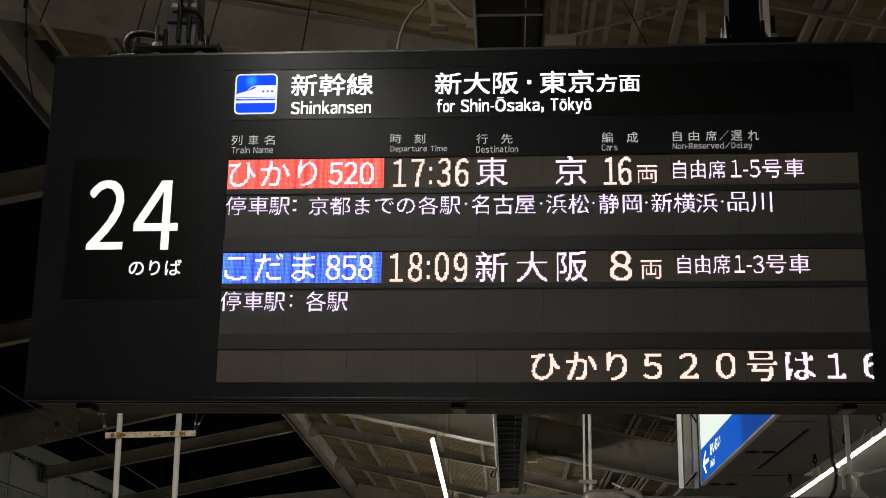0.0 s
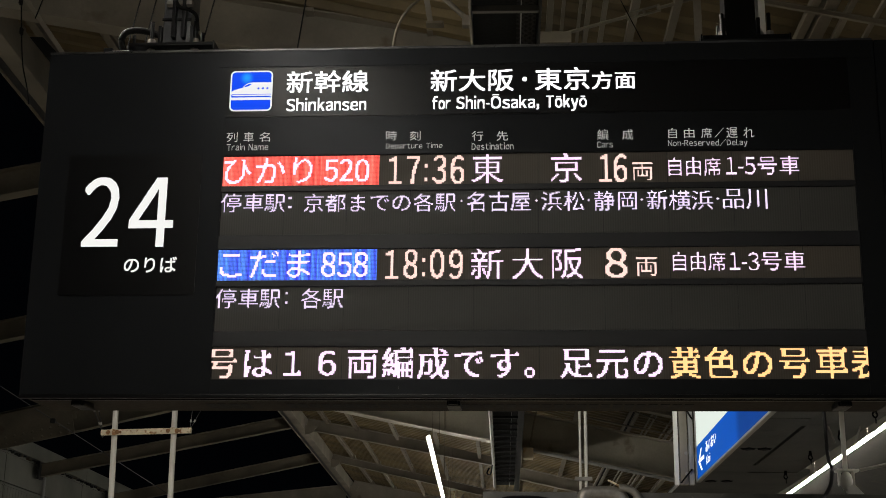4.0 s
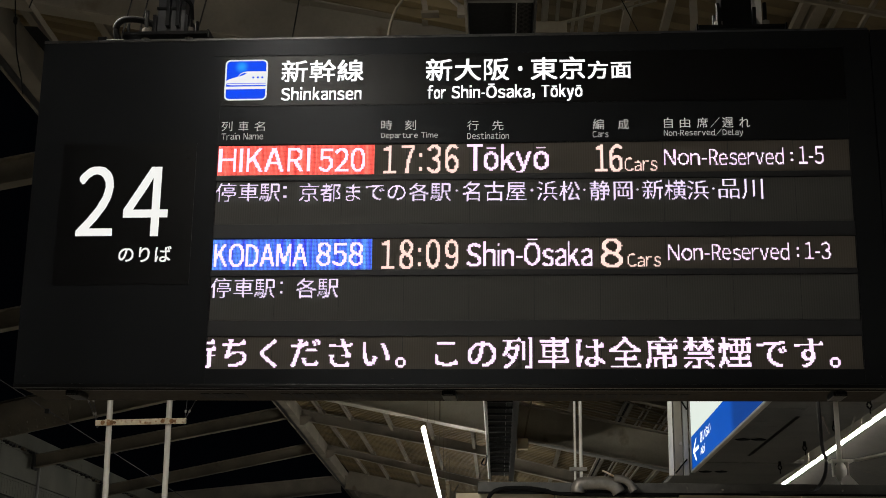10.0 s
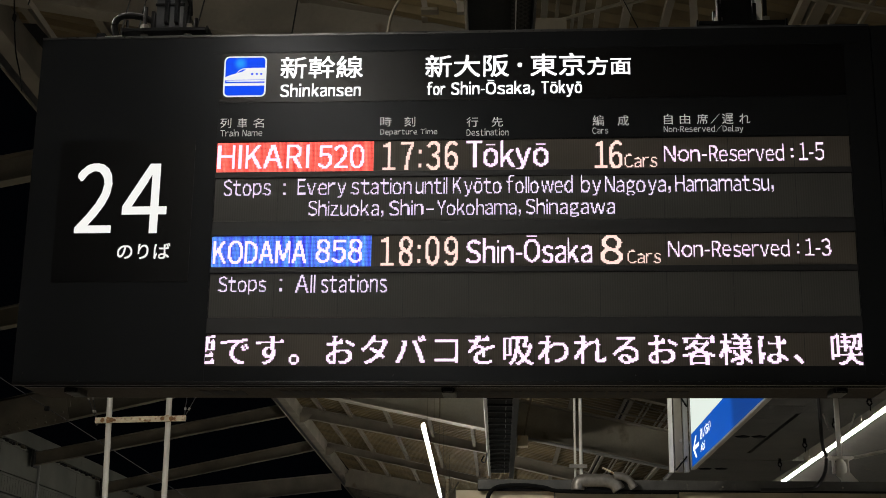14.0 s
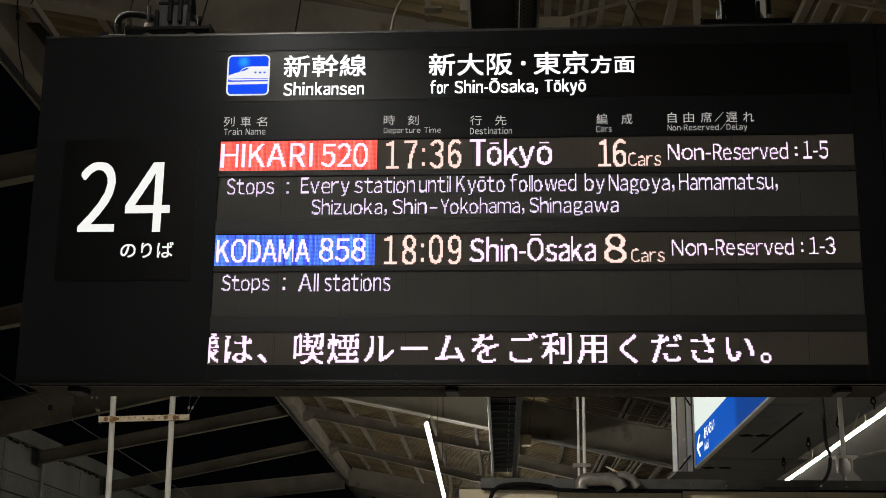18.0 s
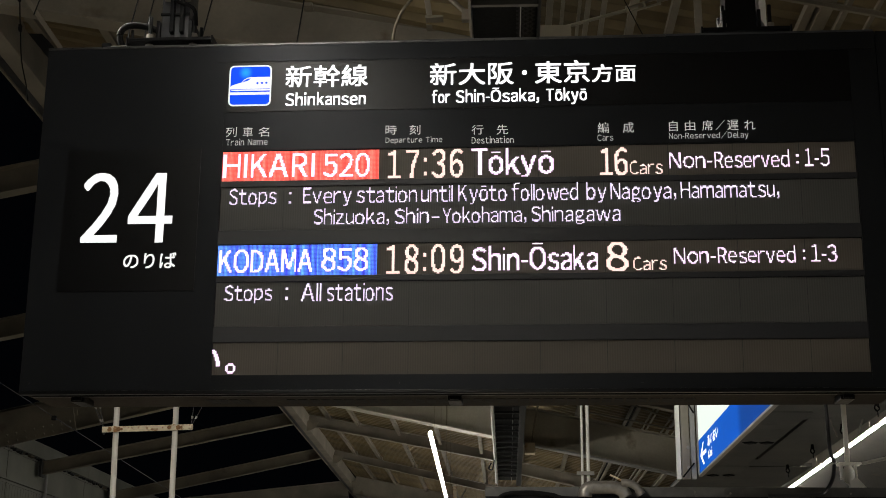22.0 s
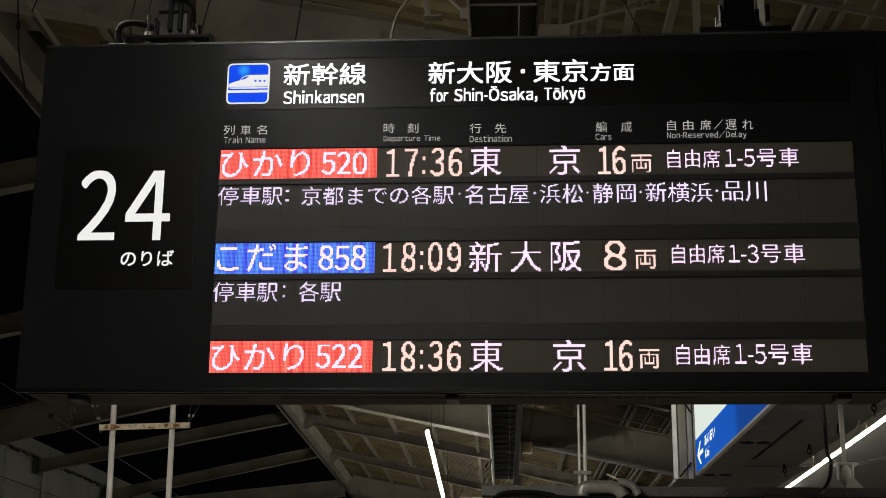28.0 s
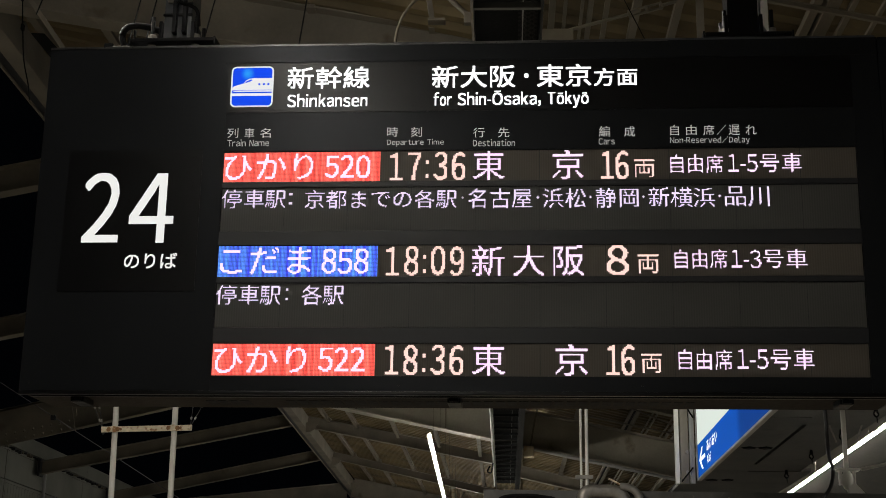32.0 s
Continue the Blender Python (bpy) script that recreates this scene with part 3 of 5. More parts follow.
for x, w in ((1.640, 0.036), (1.712, 0.036), (1.895, 0.020), (1.950, 0.022), (2.150, 0.020), (2.222, 0.034), (2.310, 0.028)):
    t = thing("ceiling_runner", pose(0, 0, 0), "thin beige steel runner along the roof", "runner", "ceiling runners", "structure")
    part("steel_section", box(x - w / 2, x + w / 2, 12.4, 30.0, slope(x) + 0.15, slope(x) + 0.15 + w, 0.004), "beige", t)
t = thing("cable_duct", pose(0, 0, 0), "black cable run between two roof runners", "cable duct")
part("duct", box(1.659, 1.693, 12.4, 30.0, slope(1.676) + 0.165, slope(1.676) + 0.185, 0.004), "rubber", t)
for (xa, ya), (xb, yb) in (((1.05, 18.92), (2.60, 18.77)), ((1.62, 17.71), (2.70, 18.54))):
    t = thing("cross_rod", pose(0, 0, 0), "thin grey-beige tie rod across the roof runners", "tie rod", "roof tie rods")
    part("rod", rod((xa, ya, slope(xa) + 0.138), (xb, yb, slope(xb) + 0.138), 0.011, 8), "beige", t)
    for x, y in ((xa, ya), (xb, yb)):
        part("hook", rod((x, y, slope(x) + 0.138), (x, y, slope(x) + 0.29), 0.006, 6), "beige", t)

# deep girder across the platform
t = thing("girder", pose(0, 0, 0), "deep beige plate girder across the platform", "girder", kind="structure")
section(t, (-3.75, 18.3, 5.28), (2.9, 18.3, 3.95), 0.26, 0.47, 0.02, 0.014, "girder_lifted")
for k in range(3):
    x = -3.2 + 1.2 * k
    part("stiffener", box(x - 0.008, x + 0.008, 18.19, 18.29, 5.19 - 0.2 * (x + 3.2), 5.60 - 0.2 * (x + 3.2)), "beige_old", t)
part("conduit", rod((0.15, 18.1, 4.468), (2.6, 18.1, 3.966), 0.022), "grey", t, "grey conduit along the girder")
part("junction_box", box(0.232, 0.365, 18.0, 18.12, 4.31, 4.455, 0.01), "cream", t, "pale junction box")
part("conduit", pipe([(0.32, 18.05, 4.455), (0.36, 18.05, 4.70), (0.42, 18.05, 5.00)], 0.012), "beige_old", t)

# eave beam and gutter
t = thing("eave_beam", pose(0, 0, 0), "beige box beam along the edge of the roof", "beam", kind="structure")
t.matrix_world = pose(-3.785, 9.6, 0, 0, 0, 0.827)
part("box_section", box(0.095, 0.235, -23, 38, 5.95, 6.22, 0.01), "beige", t)
part("gutter_lip", box(0.0, 0.016, -23, 38, 5.952, 6.16, 0.003), "beige_old", t)
part("gutter", box(0.018, 0.090, -23, 38, 5.965, 6.15, 0.01), "steel_dark", t, "dark gutter")
for y in (12.4, 16.9, 21.4, 26.0, 30.6, 35.2):
    bm = bmesh.new()
    vs = [bm.verts.new(v) for v in ((0.237, y - 9.70, 5.86), (0.237, y - 9.70, 6.05), (0.46, y - 9.70, 6.02), (0.40, y - 9.70, 5.92), (0.32, y - 9.70, 5.87))]
    ext = bmesh.ops.extrude_face_region(bm, geom=[bm.faces.new(vs)])["geom"]
    bmesh.ops.translate(bm, verts=[v for v in ext if isinstance(v, bmesh.types.BMVert)], vec=(0, 0.02, 0))
    bmesh.ops.recalc_face_normals(bm, faces=bm.faces)
    part("haunch", bm, "beige", t)

# beams over the track, between the two roofs
for y, z, fall, deep in ((3.0, 5.10, 0.205, 0.26), (7.6, 5.10, 0.205, 0.26), (12.3, 5.10, 0.205, 0.26), (17.0, 5.10, 0.205, 0.26), (21.7, 4.735, 0.228, 0.56), (26.4, 5.083, 0.202, 0.24), (31.1, 5.035, 0.214, 0.24)):
    t = thing("track_beam", pose(0, 0, 0), "grey-beige steel beam spanning the open track", "beam", "beams over the track", "structure")
    section(t, (-8.96, y, z), (-3.95, y, z + 5.01 * fall), 0.16, deep, 0.014, 0.01, "beige_old")
    part("end_plate", box(-8.975, -8.93, y - 0.13, y + 0.13, z - 0.04, z + deep + 0.04, 0.006), "steel_dark", t)
    if deep > 0.5:
        # riveted splice near the far support
        for k in range(2):
            sp = part("splice_plate", box(0, 2.18, -0.011, 0.011, 0, 0.22 + 0.32 * k, 0.003, m=pose(-8.95, y - 0.10 - 0.024 * k, z - 0.035 + 0.235 * (1 - k), 0, -math.degrees(math.atan(fall)), 0)), "beige_old", t)
            for c in range(15):
                for r in range(2):
                    q = pose(-8.95, y - 0.112 - 0.024 * k, z - 0.035 + 0.235 * (1 - k), 0, -math.degrees(math.atan(fall)), 0) @ Vector((0.07 + 0.145 * c, 0, 0.05 + 0.11 * r))
                    part("rivet", rod(q, q + Vector((0, -0.014, 0)), 0.022, 6, r2=0.012), "beige_old", sp)
t = thing("track_girder", pose(0, 0, 0), "deep grey-beige girder spanning the open track", "girder", kind="structure")
section(t, (-9.0, 36.0, 5.20), (-4.1, 36.0, 5.73), 0.22, 0.43, 0.016, 0.012)

# fascia of the roof beyond the track
t = thing("opposite_roof", pose(0, 0, 0), "grey sheet-clad edge of the roof beyond the track", "roof", kind="structure")
for k in range(14):
    y0 = -3.4 + 4.7 * k
    for z0, z1 in ((4.81, 5.37), (4.45, 4.79), (3.72, 4.42)):
        part("cladding_sheet", box(-9.22, -9.06, y0 + 0.012, y0 + 4.688, z0, z1, 0.006), "facade", t)
        part("lap", box(-9.062, -9.045, y0 + 0.012, y0 + 4.688, z1 - 0.05, z1 - 0.03), "facade", t)
        if 4 <= k <= 9:
            for k2 in range(0 if z1 > 5 else 31):
                part("rib", box(-9.063, -9.056, y0 + 0.06 + 0.15 * k2, y0 + 0.10 + 0.15 * k2, z0 + 0.02, z1 - 0.06), "facade", t)
    part("coping", box(-9.30, -8.98, y0, y0 + 4.7, 5.40, 5.68, 0.012), "facade", t)
    if 3 <= k <= 8:
        for k2 in range(30):
            y, z, r = y0 + 0.08 + 0.155 * k2 + random.uniform(-0.05, 0.05), 5.375 + random.uniform(-0.02, 0.012), random.uniform(0.014, 0.034)
            part("bolt_cap", rod((-9.058, y, z), (-8.990, y, z), r, 6), random.choice(("steel_dark", "steel_dark", "beige_old")), t)
    part("downpipe", rod((-8.99, y0 + 2.0, 3.7), (-8.99, y0 + 2.0, 5.3), 0.03), "grey", t)
part("roof_sheet", box(-16, -9.25, -8, 60, 5.60, 5.66), "facade", t)
part("backing", box(-9.6, -9.24, -8, 60, 0, 5.6), "dark", t)


# ---- departure board ----
board = thing("departure_board", pose(-0.8613, 3.9240, 3.2279, 1.372, 0.100, -1.556),
              "black hanging departure board with lit lamp-dot train listings", "departure board")
XL, XR, XS, XE, ZT, ZB, DEEP = -0.572, 1.893, 1.972, 2.42, 0.348, -0.738, 0.295


def face_sheet(x0, x1, z0, z1, material="housing", proud=0.0, name="front_sheet"):
    return part(name, box(x0, x1, -proud, 0.0025, z0, z1, 0.0008), material, board)


face_sheet(XL, -0.002, ZB, ZT)
face_sheet(XR, XS, ZB, ZT)
face_sheet(-0.002, XR, 0.001, ZT)
face_sheet(-0.002, XR, ZB, -0.690)
face_sheet(-0.002, XR, -0.114, -0.097, "strip", name="divider")
face_sheet(-0.002, XR, -0.295, -0.252, "strip", name="divider")
face_sheet(-0.002, XR, -0.410, -0.393, "strip", name="divider")
face_sheet(-0.002, XR, -0.592, -0.546, "strip", name="divider")
part("top_plate", box(XL, XS, 0.003, DEEP, ZT - 0.012, ZT, 0.004), "housing", board)
part("top_rail", box(XL + 0.18, XS, 0.012, 0.05, ZT + 0.001, ZT + 0.012, 0.002), "post_steel", board, "dull rail along the top")
# worn edge in a paler metal for the highlight, cut off where that fades
part("top_edge", box(XL, 1.35, -0.003, 0.005, ZT - 0.003, ZT + 0.004, 0.001), "edge_metal", board, "worn metal edge carrying the top highlight")
part("bottom_plate", box(XL, XS, 0.003, DEEP, ZB, ZB + 0.012, 0.004), "underside", board)
part("bottom_lip", box(XL, XE, -0.004, 0.012, ZB - 0.008, ZB + 0.004, 0.003), "panel", board)
part("underside_rail", box(XL + 0.02, XE, 0.050, 0.064, ZB - 0.006, ZB - 0.001, 0.002), "trim", board)
part("side_plate", box(XL, XL + 0.004, 0.003, DEEP, ZB + 0.013, ZT - 0.013), "housing", board)
part("back_plate", box(XL, XE, DEEP - 0.004, DEEP, ZB + 0.013, ZT - 0.013), "housing", board)
end_cap = part("end_cap", box(XS + 0.003, XE, 0.0, 0.0025, ZB, ZT, 0.0008), "housing", board)
part("end_top", box(XS + 0.003, XE, 0.003, DEEP, ZT - 0.012, ZT, 0.003), "housing", end_cap)
part("end_bottom", box(XS + 0.003, XE, 0.003, DEEP, ZB, ZB + 0.012, 0.003), "housing", end_cap)
part("end_side", box(XE - 0.004, XE, 0.003, DEEP - 0.005, ZB + 0.013, ZT - 0.013), "housing", end_cap)
for k in range(42):
    x = -0.048 + 0.035 * k
    if 0.08 < x < 0.19:
        continue
    part("vent_slot", box(x, x + 0.027, 0.148, 0.226, ZB - 0.0015, ZB - 0.0005), "rubber", board)
for x in (-0.415, 0.708, 1.834):
    foot = part("catch", box(x - 0.020, x + 0.020, 0.06, 0.16, ZB - 0.020, ZB - 0.001, 0.005), "black_steel", board)
    part("keeper", box(x - 0.014, x + 0.014, 0.052, 0.0595, ZB - 0.017, ZB - 0.006, 0.002), "black_steel", foot)
for x in (-0.53, -0.515, -0.47, -0.42, -0.27, 0.46, 0.50, 1.02, 1.16, 1.20, 1.85, 1.93):
    part("screw", rod((x, 0.03, ZT), (x, 0.03, ZT + 0.007), 0.005, 8), "zinc", board)
for x, z in ((-0.545, -0.71), (1.94, -0.71), (0.55, -0.715), (1.25, -0.715)):
    part("screw", rod((x, 0.0, z), (x, -0.002, z), 0.004, 8), "panel", board)

part("top_trim", box(-0.03, XS - 0.002, -0.0016, -0.0002, 0.292, ZT - 0.003, 0.0005), "housing", board)
header = part("header_panel", box(-0.002, 1.889, -0.0022, -0.0002, 0.126, 0.288, 0.0006), "panel", board, "glossy black header panel")
number = part("number_panel", box(-0.482, -0.066, -0.0022, -0.0002, -0.436, 0.009, 0.0006), "panel", board, "glossy black platform number panel")


def sign(text, x0, x1, z0, z1, like=""):
    """Backlit writing of the header."""
    latin = text[0] < "\u0250"
    lettering(text, x0 / 1000, x1 / 1000, z0 / 1000, z1 / 1000, -0.0028, "lit_white", header, 0.0012, 3 if latin else 2, 1 if latin else 2, like=like)


def caption(text, x0, x1, z0, z1):
    """Printed column heading."""
    lettering(text, x0 / 1000, x1 / 1000, z0 / 1000, z1 / 1000, -0.0012, "ink", board, 0.0008, 0, 0, gap=0.12, space=0.42, label="light grey printed column heading")


sign("新幹線", 186, 440, 203, 275)
sign("Shin", 187, 279, 143, 186, "Shinkansen")
sign("kansen", 285, 435, 143, 186, "Shinkansen")
sign("新大阪", 633, 887, 200, 272)
sign("・", 914, 927, 230, 244)
sign("東京", 953, 1117, 200, 273)
sign("方面", 1125, 1256, 201, 258)
for word, x0, x1 in (("for", 638, 694), ("Shin-Ōsaka,", 712, 964), ("Tōkyō", 985, 1108)):
    sign(word, x0, x1, 131, 189, "forShin-Ōsaka,Tōkyō")
caption("列", 6, 40, 46, 77)
caption("車", 59, 90, 45, 77)
caption("名", 108, 141, 45, 76)
caption("Train Name", 8, 137, 18, 40)
caption("時", 498, 532, 44, 75)
caption("刻", 571, 604, 43, 74)
caption("Departure Time", 499, 671, 13, 36)
caption("行", 760, 795, 40, 71)
caption("先", 835, 869, 39, 70)
caption("Destination", 760, 886, 11, 33)
caption("編", 1138, 1171, 38, 71)
caption("成", 1213, 1246, 37, 70)
caption("Cars", 1137, 1184, 13, 33)
caption("自", 1350, 1376, 40, 73)
caption("由", 1397, 1428, 40, 72)
caption("席", 1448, 1480, 40, 72)
caption("／", 1487, 1515, 40, 72)
caption("遅", 1522, 1555, 39, 72)
caption("れ", 1573, 1605, 39, 71)
caption("Non-Reserved/Delay", 1349, 1583, 10, 36)

lettering("2", -0.4225, -0.3100, -0.2851, -0.0647, -0.0030, "sign_number", number, 0.0014, 6, 3)
lettering("4", -0.2800, -0.1430, -0.2867, -0.0672, -0.0030, "sign_number", number, 0.0014, 5, 3)
lettering("のりば", -0.2845, -0.1243, -0.3665, -0.3184, -0.0030, "sign_number", number, 0.0010, 2, 2)


def rounded(x0, x1, z0, z1, r, y, n=6):
    pts = []
    for cx, cz, a0 in ((x1 - r, z1 - r, 0), (x0 + r, z1 - r, 90), (x0 + r, z0 + r, 180), (x1 - r, z0 + r, 270)):
        pts += [(cx + r * math.cos(radians(a0 + 90 * k / n)), y, cz + r * math.sin(radians(a0 + 90 * k / n))) for k in range(n + 1)]
    return pts


def flat(name, pts, material, parent):
    return link_mesh(name, pts, [tuple(range(len(pts)))[::-1]], material, parent)


def pictogram():
    x0, x1, z0, z1 = 0.009, 0.142, 0.145, 0.279
    plate = flat("pictogram", rounded(x0, x1, z0, z1, 0.016, -0.0026), "picto_white", header)
    plate["label"] = "blue and white train pictogram"
    flat("blue_field", rounded(x0 + 0.005, x1 - 0.005, z0 + 0.005, z1 - 0.005, 0.012, -0.0030), "picto_blue", plate)
    # nose, roof and belly of the train
    top = [(0.0125, 0.203), (0.0135, 0.209), (0.020, 0.214), (0.032, 0.218), (0.048, 0.2225), (0.056, 0.232), (0.066, 0.238), (0.080, 0.2400), (0.137, 0.2400)]
    low = [(0.137, 0.1948), (0.030, 0.1948), (0.018, 0.1965)]
    flat("train_body", [(x, -0.0034, z) for x, z in (top + low)][::-1], "picto_white", plate)
    flat("side_stripe", [(x, -0.0037, z) for x, z in ((0.016, 0.2010), (0.137, 0.2010), (0.137, 0.1994), (0.016, 0.1994))][::-1], "picto_blue", plate)
    flat("windscreen", [(x, -0.0037, z) for x, z in ((0.050, 0.2225), (0.066, 0.2275), (0.078, 0.2350), (0.068, 0.2350), (0.058, 0.2300))], "picto_blue", plate)
    flat("track_band", [(x, -0.0034, z) for x, z in ((0.014, 0.1905), (0.137, 0.1905), (0.137, 0.1815), (0.014, 0.1815))][::-1], "picto_white", plate)
    for x in (0.098, 0.112, 0.126):
        flat("window", rounded(x - 0.003, x + 0.003, 0.2168, 0.2226, 0.001, -0.0037, 2), "picto_blue", plate)


pictogram()


# The lamp rows: each an added turning bar, one wording to a face, for switching dots.
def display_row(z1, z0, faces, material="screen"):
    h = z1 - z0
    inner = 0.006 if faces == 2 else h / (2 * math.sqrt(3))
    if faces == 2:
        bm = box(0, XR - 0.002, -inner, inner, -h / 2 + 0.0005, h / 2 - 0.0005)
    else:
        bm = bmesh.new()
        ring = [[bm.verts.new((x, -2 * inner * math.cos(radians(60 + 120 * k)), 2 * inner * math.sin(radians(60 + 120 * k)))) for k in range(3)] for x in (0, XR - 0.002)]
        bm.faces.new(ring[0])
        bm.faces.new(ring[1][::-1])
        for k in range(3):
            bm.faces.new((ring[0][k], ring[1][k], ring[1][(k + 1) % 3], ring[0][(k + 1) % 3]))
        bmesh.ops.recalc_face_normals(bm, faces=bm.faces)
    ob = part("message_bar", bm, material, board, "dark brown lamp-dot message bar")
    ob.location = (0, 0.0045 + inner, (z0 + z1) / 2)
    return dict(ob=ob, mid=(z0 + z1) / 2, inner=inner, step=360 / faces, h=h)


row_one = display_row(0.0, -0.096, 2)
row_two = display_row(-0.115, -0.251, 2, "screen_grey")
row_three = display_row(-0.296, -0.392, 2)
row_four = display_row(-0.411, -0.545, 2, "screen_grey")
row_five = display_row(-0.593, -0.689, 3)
for row in (row_one, row_two, row_three, row_four, row_five):
    # seams between the lamp modules
    for k in range(1, 10):
        for f in range(int(360 / row["step"])):
            s = part("module_seam", box(0.192 * k - 0.0006, 0.192 * k + 0.0006, -row["inner"] - 0.0002, -row["inner"] + 0.001, -row["h"] / 2 + 0.001, row["h"] / 2 - 0.001), "strip", row["ob"])
            s.matrix_basis = pose(0, 0, 0, row["step"] * f)


def led(row, face, text, x0, x1, z0, z1, like=""):
    """One wording in lamp dots, in millimetres on the board, on the given face of a row."""
    stops = row in (row_two, row_four)
    small = stops or z1 - z0 < 64
    latin = text[0] < "\u0250"
    colour = "led_cool" if stops else "led_warm" if 1130 < x0 < 1340 else "led_white" if small or not 480 < x0 < 740 else "led_warm"
    reach = row["h"] / 2 - 0.0022
    z0, z1 = max(z0 / 1000 - row["mid"], -reach), min(z1 / 1000 - row["mid"], reach)
    lettering(text, x0 / 1000, x1 / 1000, z0, z1, -row["inner"] - 0.0007, colour, row["ob"],
              (0.0035 if latin else 0.003) if small else 0.004, fat=1 if latin and not small else 0, least=0.47 if small else 0.42, gap=0.20 if ":" in text else 0.085, turn=pose(0, 0, 0, row["step"] * face), like=like, lamps=True)


def name_field(row, face, material):
    h = row["h"] / 2 - 0.0012
    y = -row["inner"] - 0.0004
    ob = link_mesh("name_field", [(0.0, y, -h), (0.480, y, -h), (0.480, y, h), (0.0, y, h)], [(0, 1, 2, 3)], material, row["ob"])
    ob.matrix_basis = pose(0, 0, 0, row["step"] * face)


for face in (0, 1):
    name_field(row_one, face, "led_red")
    name_field(row_three, face, "led_blue")
    name_field(row_five, face + 1, "led_red")
for ch, x0, x1 in (("H", 2, 56), ("I", 67, 77), ("K", 89, 139), ("A", 145, 203), ("R", 215, 263), ("I", 274, 284)):
    led(row_one, 1, ch, x0, x1, -84, -9)
    led(row_five, 1, ch, x0 + 3, x1 + 3, -678, -603)
led(row_one, 1, "520", 311, 451, -86, -11)
led(row_one, 1, "17:36", 507, 734, -95, -3)
for ch, x0, x1, z0, z1 in (("T", 759, 807, -87, -3), ("ō", 811, 854, -87, -14), ("k", 862, 906, -87, -3), ("y", 908, 953, -95, -27), ("ō", 960, 1005, -87, -14)):
    led(row_one, 1, ch, x0, x1, z0, z1)
    led(row_five, 1, ch, x0 + 4, x1 + 4, z0 - 591, z1 - 591)
led(row_one, 1, "16", 1142, 1224, -95, -7)
led(row_one, 1, "Cars", 1231, 1327, -92, -49)
led(row_one, 1, "Non-", 1348, 1474, -76, -22, "Nd")
led(row_one, 1, "Reserved", 1481, 1699, -76, -22, "Nd")
led(row_one, 1, ":", 1719, 1727, -66, -38)
led(row_one, 1, "1-5", 1743, 1815, -76, -20)
led(row_two, 1, "Stops", 24, 170, -178, -118)
led(row_two, 1, ":", 208, 216, -168, -132)
for word, x0, x1 in (("Every", 252, 398), ("station", 413, 596), ("until", 609, 703), ("Kyōto", 720, 866), ("followed", 879, 1076), ("by", 1101, 1159), ("Nagoya,", 1172, 1364), ("Hamamatsu,", 1378, 1664)):
    led(row_two, 1, word, x0, x1, -178, -118, "Kyōty,")
for word, x0, x1 in (("Shizuoka,", 284, 513), ("Shin", 527, 633), ("-", 641, 664), ("Yokohama,", 671, 922), ("Shinagawa", 935, 1199)):
    led(row_two, 1, word, x0, x1, -244, -185, "Shg,")
led(row_three, 1, "KODAMA", 5, 286, -381, -310)
led(row_three, 1, "858", 314, 452, -380, -308)
led(row_three, 1, "18:09", 508, 736, -390, -300)
led(row_three, 1, "Shin-", 761, 926, -383, -300, "Shin-Ōsaka")
led(row_three, 1, "Ōsaka", 931, 1130, -383, -300, "Shin-Ōsaka")
led(row_three, 1, "8", 1155, 1219, -388, -301)
led(row_three, 1, "Cars", 1233, 1329, -386, -345)
led(row_three, 1, "Non-", 1351, 1471, -368, -316, "Nd")
led(row_three, 1, "Reserved", 1478, 1700, -368, -316, "Nd")
led(row_three, 1, ":", 1722, 1728, -359, -330)
led(row_three, 1, "1-3", 1744, 1820, -366, -314)
led(row_four, 1, "Stops", 25, 169, -475, -418)
led(row_four, 1, ":", 209, 217, -466, -428)
led(row_four, 1, "All", 256, 316, -470, -416)
led(row_four, 1, "stations", 331, 528, -470, -416, "Ast")
led(row_five, 1, "522", 316, 455, -679, -602)
led(row_five, 1, "18:36", 509, 737, -688, -593)
led(row_five, 1, "16", 1148, 1229, -681, -594)
led(row_five, 1, "Cars", 1236, 1332, -678, -637)
led(row_five, 1, "Non-", 1353, 1478, -664, -610, "Nd")
led(row_five, 1, "Reserved", 1485, 1704, -664, -610, "Nd")
led(row_five, 1, ":", 1725, 1733, -654, -621)
led(row_five, 1, "1-5", 1754, 1825, -662, -607)
led(row_one, 0, "ひかり", 3, 275, -88, -5)
led(row_one, 0, "520", 312, 449, -84, -12)
led(row_one, 0, "17:36", 509, 736, -95, -4)
led(row_one, 0, "東", 760, 855, -98, -1)
led(row_one, 0, "京", 995, 1090, -97, -1)
led(row_one, 0, "16", 1142, 1224, -94, -5)
led(row_one, 0, "両", 1241, 1302, -89, -33)
led(row_one, 0, "自由席", 1348, 1502, -77, -18)
led(row_one, 0, "1-5", 1518, 1605, -75, -20)
led(row_one, 0, "号車", 1611, 1732, -77, -18)
led(row_two, 0, "停車駅", 0, 197, -178, -119)
led(row_two, 0, ":", 205, 216, -167, -131)
led(row_two, 0, "京都までの各駅", 255, 714, -181, -122)
led(row_two, 0, "・", 726, 734, -153, -145)
led(row_two, 0, "名古屋", 745, 938, -183, -121)
led(row_two, 0, "・", 950, 959, -154, -145)
led(row_two, 0, "浜松", 969, 1096, -183, -122)
led(row_two, 0, "・", 1106, 1114, -154, -146)
led(row_two, 0, "静岡", 1126, 1252, -183, -122)
led(row_two, 0, "・", 1262, 1271, -154, -146)
led(row_two, 0, "新横浜", 1280, 1476, -182, -121)
